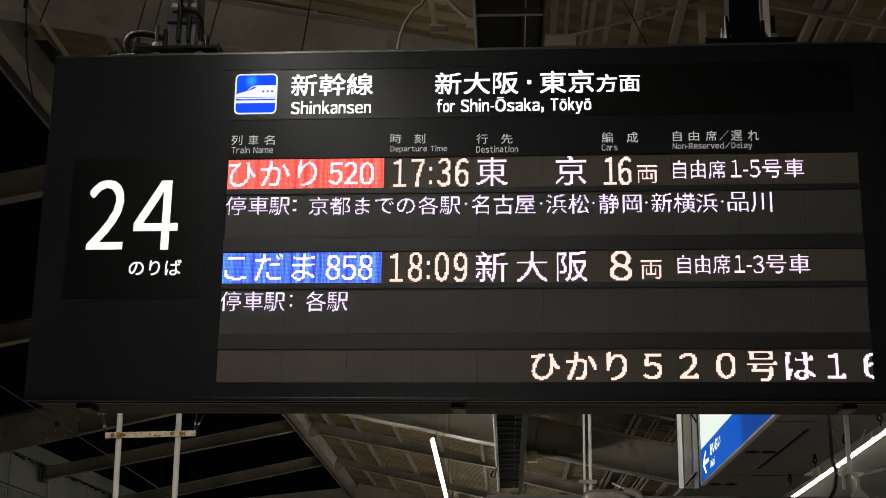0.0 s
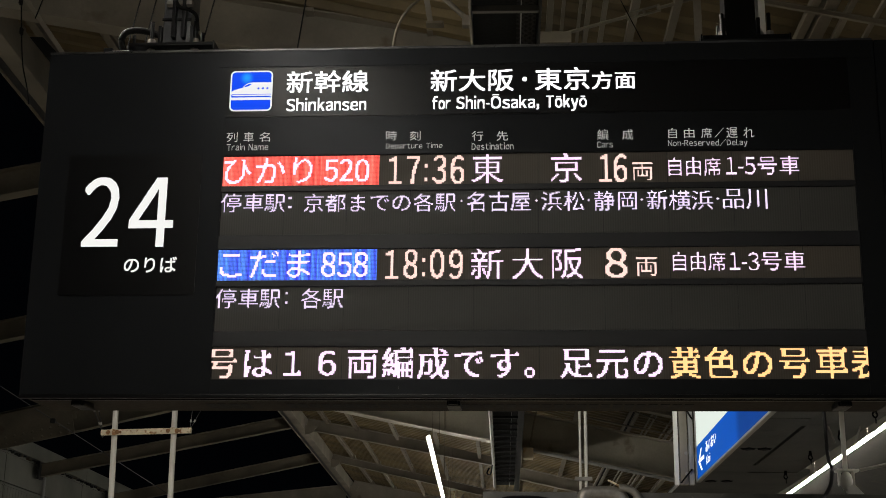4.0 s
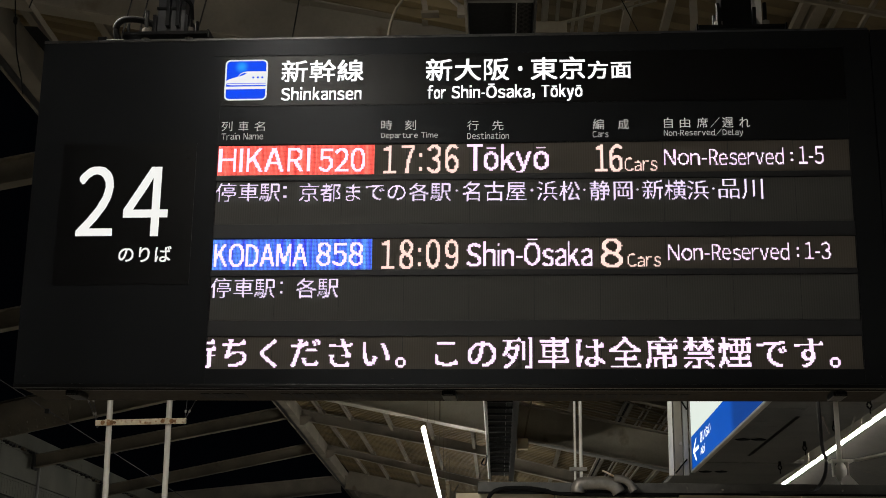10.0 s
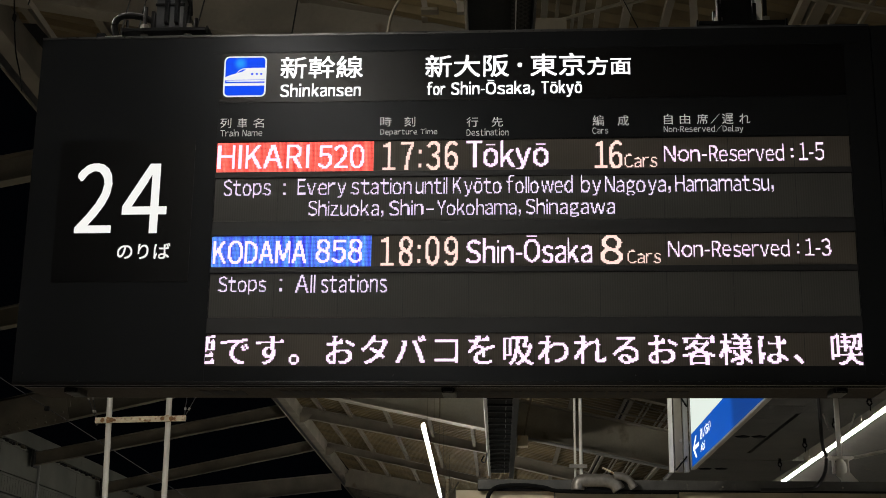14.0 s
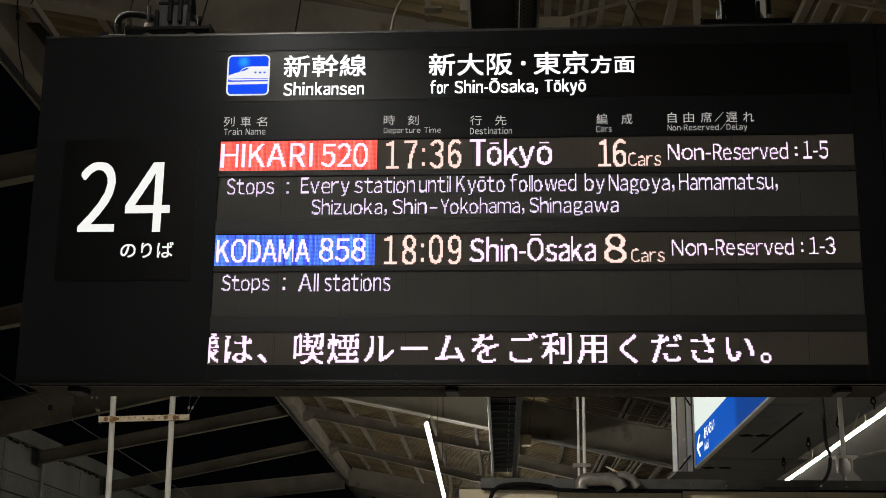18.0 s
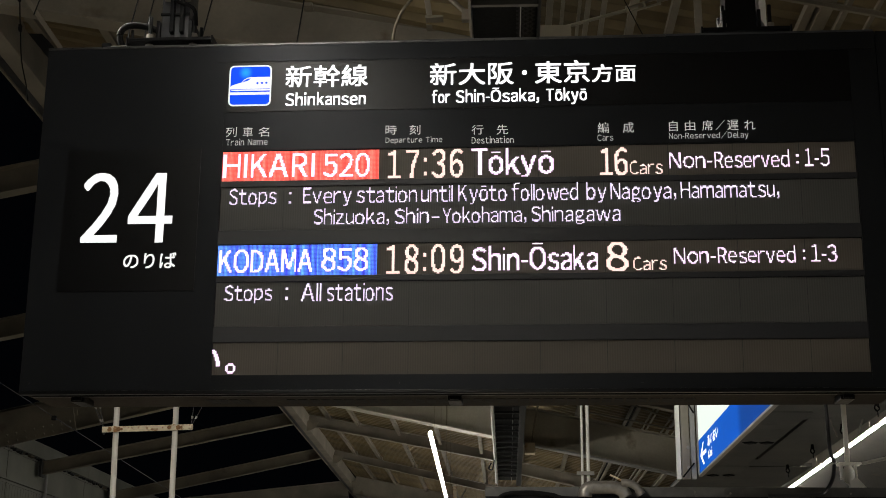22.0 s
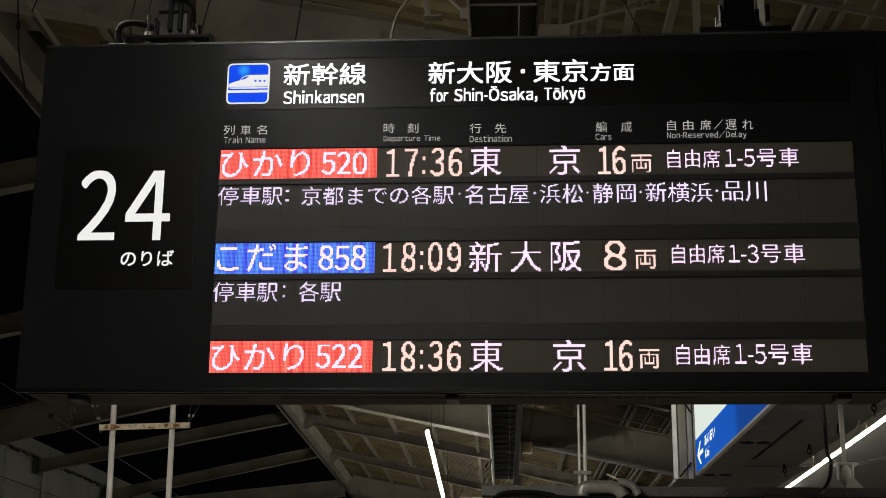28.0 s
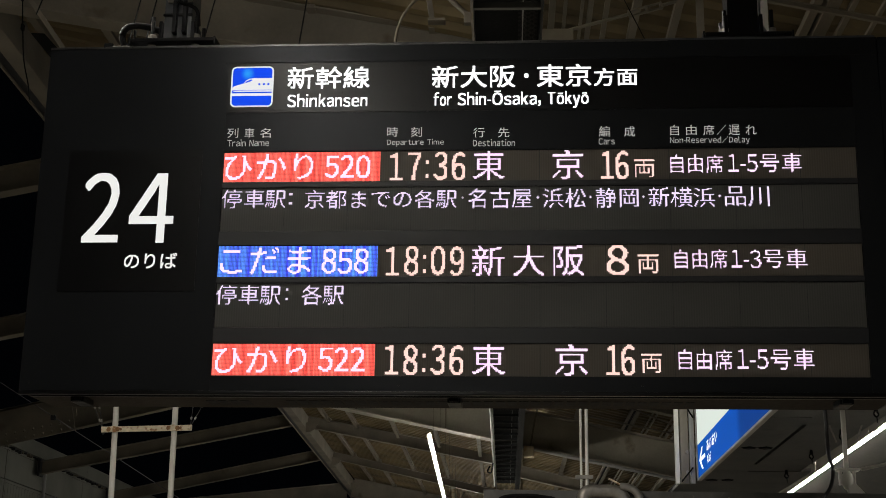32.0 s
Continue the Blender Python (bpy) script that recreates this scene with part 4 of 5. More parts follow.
led(row_two, 0, "・", 1485, 1494, -153, -145)
led(row_two, 0, "品川", 1504, 1634, -182, -120)
led(row_three, 0, "こだま", 7, 279, -384, -300)
led(row_three, 0, "858", 313, 452, -382, -306)
led(row_three, 0, "18:09", 505, 735, -389, -299)
led(row_three, 0, "新", 761, 856, -394, -296)
led(row_three, 0, "大", 883, 975, -395, -297)
led(row_three, 0, "阪", 1000, 1092, -395, -298)
led(row_three, 0, "8", 1155, 1219, -388, -299)
led(row_three, 0, "両", 1245, 1307, -384, -327)
led(row_three, 0, "自由席", 1352, 1504, -370, -312)
led(row_three, 0, "1-3", 1516, 1602, -368, -314)
led(row_three, 0, "号車", 1608, 1733, -370, -312)
led(row_four, 0, "停車駅", 1, 195, -476, -416)
led(row_four, 0, ":", 209, 216, -463, -427)
led(row_four, 0, "各駅", 254, 384, -478, -416)
led(row_five, 2, "ひかり", 5, 278, -681, -602)
led(row_five, 2, "522", 315, 451, -676, -605)
led(row_five, 2, "18:36", 510, 737, -685, -597)
led(row_five, 2, "東", 763, 859, -689, -593)
led(row_five, 2, "京", 1000, 1096, -689, -592)
led(row_five, 2, "16", 1149, 1230, -685, -594)
led(row_five, 2, "両", 1249, 1307, -678, -622)
led(row_five, 2, "自由席", 1355, 1507, -668, -607)
led(row_five, 2, "1-5", 1521, 1609, -666, -609)
led(row_five, 2, "号車", 1615, 1737, -668, -607)


# letters of the running line, each a piece of its own that travels along the bottom row
RUNNING = "ひかり５２０号は１６両編成です。足元の黄色の号車表示でお待ちください。この列車は全席禁煙です。おタバコを吸われるお客様は、喫煙ルームをご利用ください。"
running_letters = []


def running_letter(ch, amber, early):
    tri, lo, hi = glyph(ch)
    s = 0.0985
    (x0, z0), (x1, z1) = (lo - (0.5, 0.383)) * s, (hi - (0.5, 0.383)) * s
    verts, faces = dot_letter((tri - lo) / (hi - lo), x0, x1, z0, z1, 0.0, 0.0040, 1, 0, 0.44, ch > "\u2fff" and ch not in "。、")
    return link_mesh("running_letter", verts, faces, "led_amber" if amber else "led_warm" if early else "led_white", board)


for i, ch in enumerate(RUNNING):
    running_letters.append(running_letter(ch, 19 <= i <= 25, i < 7))


# ---- hangers of the board ----
def hanger(x, z, x_post, wide, label, white, bolts, half):
    t = thing("hanger", board.matrix_world @ pose(x, 0.12, z), label, "bracket", "board hangers")
    part("base_plate", box(-half, half, -0.075, 0.075, 0, 0.012, 0.003), "black_steel", t)
    part("plate_edge", box(-half - 0.006, -half - 0.0005, -0.075, 0.075, -0.012, 0.016, 0.002), "black_steel", t)
    part("plate_edge", box(half + 0.0005, half + 0.006, -0.075, 0.075, -0.012, 0.016, 0.002), "black_steel", t)
    for bx in bolts:
        for by in (-0.045, 0.045):
            b = part("bolt", rod((bx, by, 0.345 - z), (bx, by, 0.095), 0.0065, 10), "black_steel", t)
            part("nut", rod((bx, by, 0.013), (bx, by, 0.033), 0.014, 6), "zinc", b)
            part("washer", rod((bx, by, 0.0122), (bx, by, 0.0145), 0.018, 12), "zinc", b)
            part("lock_nut", rod((bx, by, -0.016), (bx, by, -0.001), 0.014, 6), "zinc", b)
    p = x_post - x
    part("post", box(p - wide / 2, p + wide / 2, -0.05, 0.05, 0.0125, 1.75, 0.004), "black_steel" if white else "post_steel", t)
    part("web_plate", box(p - wide / 2 - 0.012, p - wide / 2 - 0.001, -0.062, 0.03, 0.0125, 0.075, 0.002), "black_steel", t)
    part("web_plate", box(p + wide / 2 + 0.001, p + wide / 2 + 0.012, -0.062, 0.03, 0.0125, 0.075, 0.002), "black_steel", t)
    if white:
        bm = bmesh.new()
        vs = [bm.verts.new(v) for v in ((p + wide / 2 + 0.009, -0.06, 1.75), (p + wide / 2 + 0.029, -0.06, 1.75), (p + wide / 2 + 0.029, -0.06, 0.018), (p + wide / 2 + 0.025, -0.06, 0.018), (p + wide / 2 + 0.009, -0.06, 0.045))]
        f = bm.faces.new(vs)
        ext = bmesh.ops.extrude_face_region(bm, geom=[f])["geom"]
        bmesh.ops.translate(bm, verts=[v for v in ext if isinstance(v, bmesh.types.BMVert)], vec=(0, 0.05, 0))
        bmesh.ops.recalc_face_normals(bm, faces=bm.faces)
        part("side_angle", bm, "white", t, "pale side angle")
    else:
        for dx in (-0.012, 0.020):
            a = part("splice_plate", box(p + dx, p + dx + 0.012, -0.075, -0.051, 0.03, 0.32, 0.002), "black_steel", t)
            part("bolt_head", rod((p + dx - 0.02, -0.063, 0.150), (p + dx + 0.03, -0.063, 0.150), 0.012, 6), "zinc", a)
        part("clamp_band", box(p - wide / 2 - 0.002, p + wide / 2 + 0.002, -0.058, -0.052, 0.095, 0.103, 0.001), "black_steel", t)
    return t


hanger(-0.203, 0.390, -0.193, 0.090, "dark steel hanger with bolted base plate and splice plates", False, (-0.0705, 0.0705), 0.134)
hanger(1.602, 0.381, 1.590, 0.094, "dark steel hanger with a pale side angle", True, (-0.068, 0.076), 0.132)

loop = thing("cable_loop", board.matrix_world, "thick black cable bent over the top of the board", "cable")
part("cable", pipe([(-0.219, 0.10, 0.433), (-0.272, 0.10, 0.455), (-0.304, 0.10, 0.465), (-0.338, 0.10, 0.469), (-0.366, 0.10, 0.463), (-0.379, 0.10, 0.445), (-0.379, 0.10, 0.421), (-0.370, 0.10, 0.395), (-0.364, 0.10, 0.346)], 0.0105), "rubber", loop)
part("lead", pipe([(-0.199, 0.045, 0.60), (-0.193, 0.040, 0.545), (-0.178, 0.040, 0.520), (-0.150, 0.045, 0.512), (-0.128, 0.055, 0.495), (-0.124, 0.07, 0.45)], 0.006, 8), "rubber", loop)
part("strap", rod((-0.336, 0.10, 0.345), (-0.340, 0.10, 0.453), 0.005, 8), "black_steel", loop)
bx = thing("terminal_box", board.matrix_world @ pose(-0.358, 0.05, 0.352), "small pale terminal box on top of the board", "box")
part("body", box(-0.028, 0.028, -0.02, 0.02, 0, 0.018, 0.003), "white", bx)
part("gland", box(-0.058, -0.029, -0.015, 0.015, 0, 0.030, 0.004), "black_steel", bx)

# ---- tube lamps ----
def tube_lamp(x, y0, y1, z, hood=0.024, lean=0.0, closed=False, r=0.017):
    t = thing("tube_lamp", pose(x, y0, z, 0, 0, lean), "lit white tube lamp under the roof, seen or added unseen", "lamp", "tube lamps")
    n = y1 - y0
    part("tube", rod((0, 0.03, 0), (0, n - 0.03, 0), r, 14), "tube", t, "glowing white tube")
    part("end_cap", rod((0, 0.014, 0), (0, 0.03, 0), 0.010, 14), "grey", t)
    part("end_cap", rod((0, n - 0.03, 0), (0, n - 0.014, 0), 0.010, 14), "grey", t)
    part("body", box(-0.012, 0.012, 0.20, n - 0.01, 0.027, 0.060, 0.004), "white", t)
    if hood > 0.05:
        part("hood", box(-hood, hood, 0.0, n, 0.1005, 0.110, 0.002), "beige_old", t, "grimy hood above the tube")
        # closed: both skirts are added on the unseen row to steer its light
        for side in (-1, 1) if closed else (-1,):
            part("skirt", box(*sorted((side * hood, side * (hood + 0.006))), 0.0, n, -0.022 if side > 0 else 0.010 if closed else -0.034, 0.100, 0.002), "beige_old", t, "grimy side skirt of the hood, added to block light on the unseen row")
    if n > 1.3:
        h = part("hanger_rod", rod((0, n / 2, 0.061), (0, n / 2, slope(x) + 0.25 - z), 0.003, 8), "beige_old", t)
        part("clamp", box(-0.018, 0.018, n / 2 - 0.02, n / 2 + 0.02, 0.0605, 0.085, 0.003), "steel_dark", h)
    return t


for y0, y1 in ((14.62, 16.9), (16.92, 19.4), (19.42, 21.9), (21.92, 24.4), (24.42, 26.9), (26.92, 29.4), (29.42, 31.9), (31.92, 34.4), (34.42, 36.9)):
    tube_lamp(-0.814 - 0.0150 * (y0 - 14.47), y0, y1, 4.05, lean=0.86, r=0.021)
for y0, y1 in ((8.40, 11.235), (11.265, 14.105), (14.135, 16.985), (17.015, 19.865), (19.895, 22.745), (22.775, 25.6)):
    tube_lamp(3.747 + 0.029 * (y0 - 13.58), y0, y1, 4.05, 0.09, lean=-1.66)
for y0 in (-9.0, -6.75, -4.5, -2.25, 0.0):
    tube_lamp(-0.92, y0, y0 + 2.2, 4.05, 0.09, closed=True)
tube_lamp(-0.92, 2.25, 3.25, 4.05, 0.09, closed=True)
# two oversized tubes added out of view to light the roof at the left
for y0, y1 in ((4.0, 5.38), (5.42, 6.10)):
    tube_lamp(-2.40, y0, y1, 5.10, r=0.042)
rail = thing("lamp_rail", pose(3.47, 4.0, 4.20, 0, 0, -1.66), "beige steel rail above a row of tube lamps", "rail")
part("channel", box(-0.05, 0.05, 5, 23, 0, 0.05, 0.004), "beige", rail)

# ---- cable tray along the platform ----
tray = thing("cable_tray", pose(0, 0, 4.30), "dark ladder-type cable tray with mesh side under the roof", "cable tray")
part("side_rail", box(-0.149, -0.138, 3.2, 21.4, 0, 0.09, 0.002), "zinc", tray)
part("side_rail", box(0.138, 0.149, 3.2, 21.4, 0, 0.09, 0.002), "trim", tray)
part("cover", box(-0.137, 0.137, 3.2, 21.4, 0.085, 0.095), "rubber", tray)
for k in range(37):
    y = 4.60 + 0.52 * k if k < 8 else 8.60 + 0.42 * (k - 8)
    part("rung", box(-0.137, 0.137, y, y + 0.022, 0.004, 0.030, 0.002), "trim" if y > 6 else "dark", tray)
verts, faces = [], []
for k in range(170):
    for a in ((0.048, 0.128), (0.128, 0.048)):
        y = 4.2 + 0.0125 * k
        i = len(verts)
        verts += [(a[0], y, 0.0495), (a[0], y + 0.0035, 0.0495), (a[1], y + 0.0315, 0.0495), (a[1], y + 0.028, 0.0495)]
        faces.append((i, i + 1, i + 2, i + 3))
tagged(link_mesh("mesh", verts, faces, "trim", tray), kind="stuff")
for k in range(6):
    part("cable", rod((-0.11 + 0.044 * k, 3.2, 0.135 + 0.03 * (k % 2)), (-0.11 + 0.044 * k, 21.4, 0.135 + 0.03 * (k % 2)), 0.024, 8), "rubber", tray)
# unseen block added above the tray to keep lamp light off the girder
part("light_blocker", box(-0.145, 0.145, 3.2, 21.4, 0.19, 0.36, 0.01), "rubber", tray)
part("mesh_edge", box(0.064, 0.069, 4.2, 21.3, 0.048, 0.056), "grey", tray)
part("side_board", box(0.150, 0.205, 9.0, 21.4, 0.0, 0.02, 0.003), "trim", tray)
part("conduit", rod((-0.166, 11.0, 0.02), (-0.166, 21.2, 0.02), 0.012), "grey", tray, "pale conduit beside the tray")
part("cable", pipe([(-0.17, 18.6, 0.02), (-0.20, 18.8, -0.09), (-0.25, 19.0, -0.05), (-0.22, 19.1, 0.03)], 0.010), "rubber", tray)
for y in (3.6, 7.9, 12.2, 16.5, 20.9):
    for x in (-0.143, 0.143):
        part("hanger_rod", rod((x, y, 0.09), (x, y, slope(x) - 4.30 + 0.01), 0.008, 8), "steel_dark", tray)

# ---- struts and tie rods under the roof ----
st = thing("roof_strut", pose(0, 0, 0), "beige strut with a foot plate under the roof", "strut")
part("strut", box(-0.015, 0.015, -0.012, 0.012, 0.0, 0.42, 0.003, m=pose(-0.392, 6.6, 4.975, 0, -9, 0)), "beige", st)
part("foot_plate", box(-0.414, -0.322, 6.57, 6.63, 4.958, 4.974, 0.003), "beige_old", st)
tr = thing("tie_rod", pose(0, 0, 0), "pale steel tie rod with an open turnbuckle", "tie rod")
part("rod", rod((0.300, 6.6, 4.9055), (0.645, 6.6, 5.004), 0.009), "beige_old", tr)
part("rod", rod((0.795, 6.6, 5.0475), (1.30, 6.6, 5.193), 0.009), "beige_old", tr)
bk = part("turnbuckle", box(-0.085, 0.085, -0.008, 0.008, 0.011, 0.019, 0.002, m=pose(0.7215, 6.6, 5.0265, 0, -16.1, 0)), "beige_old", tr)
part("side_bar", box(-0.085, 0.085, -0.008, 0.008, -0.019, -0.011, 0.002, m=pose(0.7215, 6.6, 5.0265, 0, -16.1, 0)), "beige_old", bk)
for f in (-0.093, 0.0, 0.080):
    part("nut", box(f, f + 0.013, -0.010, 0.010, -0.020, 0.020, 0.003, m=pose(0.7215, 6.6, 5.0265, 0, -16.1, 0)), "beige_old", bk)
part("gusset", box(0.172, 0.345, 6.59, 6.61, 4.852, 4.916, 0.003), "beige_old", tr)
tr = thing("tie_rod", pose(0, 0, 0), "pale steel tie rod beside the cable tray", "tie rod")
part("rod", rod((-0.345, 6.6, 5.14), (-0.19, 6.6, 4.985), 0.014), "beige", tr)
part("lug", box(-0.225, -0.165, 6.58, 6.62, 4.95, 5.01, 0.003), "beige", tr)
cab = thing("slack_cable", pose(0, 0, 0), "thin grey cable hanging in a bow from the roof", "cable")
part("cable", pipe([(-0.43, 6.5, 5.12), (-0.45, 6.5, 5.06), (-0.50, 6.5, 5.01), (-0.55, 6.5, 4.92), (-0.575, 6.5, 4.80), (-0.585, 6.5, 4.55)], 0.008), "beige_old", cab)
hs = thing("hanger_strip", pose(0, 0, 0), "pale upright steel strip under the roof", "strip")
part("strip", box(0.985, 1.025, 6.60, 6.61, 4.70, 5.18, 0.002), "beige", hs)
for (xa, za), (xb, zb), low in (((-2.469, 5.147), (-2.499, 5.040), 5.02), ((-1.941, 5.141), (-1.973, 4.963), 4.6), ((-1.856, 5.141), (-1.889, 4.942), 4.6), ((-1.542, 5.137), (-1.590, 4.890), 4.6), ((-1.058, 5.099), (-1.087, 4.853), 4.6)):
    w = thing("hanging_wire", pose(0, 0, 0), "thin black wire slung from the roof", "wire", "hanging wires")
    f = (xa - xb) / (za - zb)
    part("wire", rod((xb + f * (low - zb), 6.6, low), (xb + f * (5.6 - zb), 6.6, 5.6), 0.004, 6), "rubber", w)
w = thing("hanging_wire", pose(0, 0, 0), "thin black wire slung from the roof", "wire", "hanging wires")
part("wire", rod((0.464 + 0.449 * 0.70, 5.2, 3.72), (0.464 - 0.449 * 0.87, 5.2, 5.29), 0.002, 6), "rubber", w)
br = thing("eave_brace", pose(0, 0, 0), "beige diagonal brace at the roof edge", "brace")
section(br, (-3.077, 7.6, 5.792), (-2.534, 7.6, 5.040), 0.030, 0.028, 0.006, 0.006)
bm = bmesh.new()
vs = [bm.verts.new(v) for v in ((-2.922, 7.64, 5.410), (-2.836, 7.64, 5.406), (-2.664, 7.64, 5.219), (-2.754, 7.64, 5.211))]
ext = bmesh.ops.extrude_face_region(bm, geom=[bm.faces.new(vs)])["geom"]
bmesh.ops.translate(bm, verts=[v for v in ext if isinstance(v, bmesh.types.BMVert)], vec=(0, 0.02, 0))
bmesh.ops.recalc_face_normals(bm, faces=bm.faces)
part("gusset", bm, "rubber", br, "black gusset")
w = thing("drop_wire", pose(0, 0, 0), "thin dark wire dropping beside the roof edge", "wire")
part("wire", pipe([(-2.953, 7.5, 5.67), (-2.922, 7.5, 5.393), (-2.893, 7.5, 5.170), (-2.85, 7.5, 5.009), (-2.829, 7.5, 4.905)], 0.004, 6), "rubber", w)
part("clip", box(-2.929, -2.913, 7.485, 7.515, 5.36, 5.40, 0.004), "rubber", w)
part("clip", box(-2.954, -2.936, 7.485, 7.515, 5.56, 5.62, 0.004), "rubber", w)

# ---- pair of white poles with a rusting crossbar ----
pf = thing("pole_frame", pose(-2.80, 10.6, 0), "pair of white poles joined by a rusting cream crossbar", "pole frame")
part("pole", rod((-0.155, 0, 0.0), (-0.250, 0, 3.78), 0.0225, 16), "white", pf)
part("pole", rod((0.270, 0, 0.0), (0.220, 0, 3.78), 0.0225, 16), "white", pf)
bar = part("crossbar", box(-0.338, 0.37, -0.045, -0.028, -0.022, 0.022, 0.003, m=pose(0, 0, 3.444, 0, -1.7, 0)), "rusty", pf, "rusting cream crossbar")
for x, z in ((-0.243, 3.437), (0.224, 3.451)):
    part("u_bolt", box(x - 0.018, x + 0.018, -0.052, -0.0455, z - 0.023, z + 0.025, 0.003), "rusty", bar, "rust-eaten clamp")
    for dx, r in ((-0.036, 0.017), (0.034, 0.019), (0.058, 0.011)):
        part("rust_patch", rod((x + dx, -0.0445, z), (x + dx, -0.0465, z), r, 7), "rust", bar, "brown rust blister")
for x, z, leans in ((-0.325, 3.43, (-0.20, -0.11)), (0.355, 3.46, (0.03, 0.20))):
    part("shackle", pipe([(x - 0.016, -0.03, z + 0.01), (x, -0.03, z - 0.03), (x + 0.016, -0.03, z + 0.01)], 0.006, 6), "steel_dark", bar)
    for lean in leans:
        part("stay_wire", rod((x, -0.03, z), (x + lean, -0.03, 3.86), 0.0025, 6), "steel_dark", pf)
        for k in range(3):
            f = 0.15 + 0.24 * k
            a = Vector((x + lean * f, -0.03, z + (3.86 - z) * f))
            part("thimble", rod(a, a + 0.05 * Vector((lean, 0, 3.86 - z)), 0.008, 6), "zinc", pf)

ow = thing("span_wire", pose(0, 0, 0), "sloping steel span wire with clamps over the track", "wire")
part("wire", rod((-6.2, 10.7, 5.128), (-0.305, 10.7, 1.600), 0.0028, 6), "post_steel", ow)
part("clamp", box(-3.589, -3.553, 10.685, 10.715, 3.530, 3.566, 0.006), "rubber", ow)

# ---- station name sign ----
sg = thing("station_sign", pose(1.22, 0, 0), "lit white and blue station name sign with a grey frame", "sign")
part("light_box", box(0.006, 0.022, 5.6, 8.89, 2.885, 3.62, 0.004), "grey", sg)
part("white_face", box(0.0, 0.005, 5.62, 8.87, 3.095, 3.60), "sign_white", sg, "lit white face")
part("blue_band", box(0.0, 0.005, 5.62, 8.87, 2.885, 3.0945), "sign_blue", sg, "lit blue band")
part("bottom_frame", box(-0.006, 0.020, 5.6, 8.90, 2.870, 2.884, 0.004), "grey", sg)
part("end_frame", box(-0.006, 0.026, 8.891, 8.915, 2.885, 3.62, 0.003), "grey", sg)
part("top_frame", box(-0.006, 0.026, 5.6, 8.90, 3.621, 3.65, 0.004), "grey", sg)


def sign_text(text, y_near, y_far, z0, z1):
    """Writing on the sign's side: it reads from the far end towards the near end."""
    lettering(text, 0, y_far - y_near, z0, z1, 0, "lit_white", sg, 0.003, 1, 1, turn=pose(-0.003, y_far, 0, 0, 0, -90))


sign_text("あいおい", 8.03, 8.455, 2.994, 3.062)
sign_text("Aioi", 8.285, 8.460, 2.922, 2.972)
arrow = [(8.79, 2.985), (8.67, 3.053), (8.62, 3.053), (8.71, 2.997), (8.53, 2.997), (8.53, 2.973), (8.71, 2.973), (8.62, 2.917), (8.67, 2.917)]
link_mesh("arrow", [(-0.003, y, z) for y, z in arrow], [tuple(range(9))], "lit_white", sg)
for y in (6.2, 8.5):
    part("hanger_rod", rod((0.012, y, 3.65), (0.025, y, slope(1.3) + 0.305), 0.018), "grey", sg)

sp = thing("sign_post", pose(1.085, 8.95, 0), "pale triple steel post beside the station sign", "post")
part("post", box(0.0, 0.026, -0.02, 0.02, 2.86, 5.15, 0.003), "white", sp)
part("post", box(0.036, 0.086, -0.01, 0.03, 2.86, 5.14, 0.003), "beige", sp)
part("post", box(0.094, 0.124, -0.02, 0.02, 2.86, 5.14, 0.003), "grey", sp)
part("tie_wire", pipe([(0.045, -0.03, 3.50), (0.11, -0.03, 3.36), (0.085, -0.03, 3.345), (0.12, -0.03, 3.28)], 0.006, 6), "rubber", sp)
part("tie_wire", pipe([(0.035, -0.03, 2.87), (0.085, -0.03, 2.93), (0.11, -0.03, 2.96)], 0.006, 6), "rubber", sp)
part("bolt", rod((0.075, -0.02, 2.93), (0.075, -0.03, 2.93), 0.012, 6), "zinc", sp)
part("bolt", rod((0.075, -0.02, 3.06), (0.075, -0.03, 3.06), 0.012, 6), "zinc", sp)

# ---- dark sheet ceiling above the sign ----
dc = thing("dropped_ceiling", pose(0, 0, 0), "dark grey sheet soffit beside the lamps", "ceiling", kind="structure")
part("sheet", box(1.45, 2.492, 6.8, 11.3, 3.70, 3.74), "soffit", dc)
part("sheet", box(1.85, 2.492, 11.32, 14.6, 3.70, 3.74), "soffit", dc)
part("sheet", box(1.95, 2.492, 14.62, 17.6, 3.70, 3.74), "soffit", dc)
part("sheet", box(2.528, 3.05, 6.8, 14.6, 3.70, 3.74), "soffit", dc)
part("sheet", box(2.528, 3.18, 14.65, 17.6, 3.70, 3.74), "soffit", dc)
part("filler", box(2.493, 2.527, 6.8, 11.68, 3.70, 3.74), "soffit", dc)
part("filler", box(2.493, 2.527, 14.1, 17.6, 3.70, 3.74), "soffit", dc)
part("backing", box(1.95, 3.05, 6.8, 17.6, 3.745, 3.76), "rubber", dc)
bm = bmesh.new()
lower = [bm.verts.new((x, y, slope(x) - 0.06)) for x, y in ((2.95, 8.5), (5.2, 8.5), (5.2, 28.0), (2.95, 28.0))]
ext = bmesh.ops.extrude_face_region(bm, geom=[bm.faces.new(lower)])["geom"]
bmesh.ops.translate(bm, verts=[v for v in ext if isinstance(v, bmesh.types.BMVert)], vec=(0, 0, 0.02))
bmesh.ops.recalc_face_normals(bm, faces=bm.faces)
# near-black brown sheet under the beams
part("sloping_sheet", bm, "slope_dark", dc)
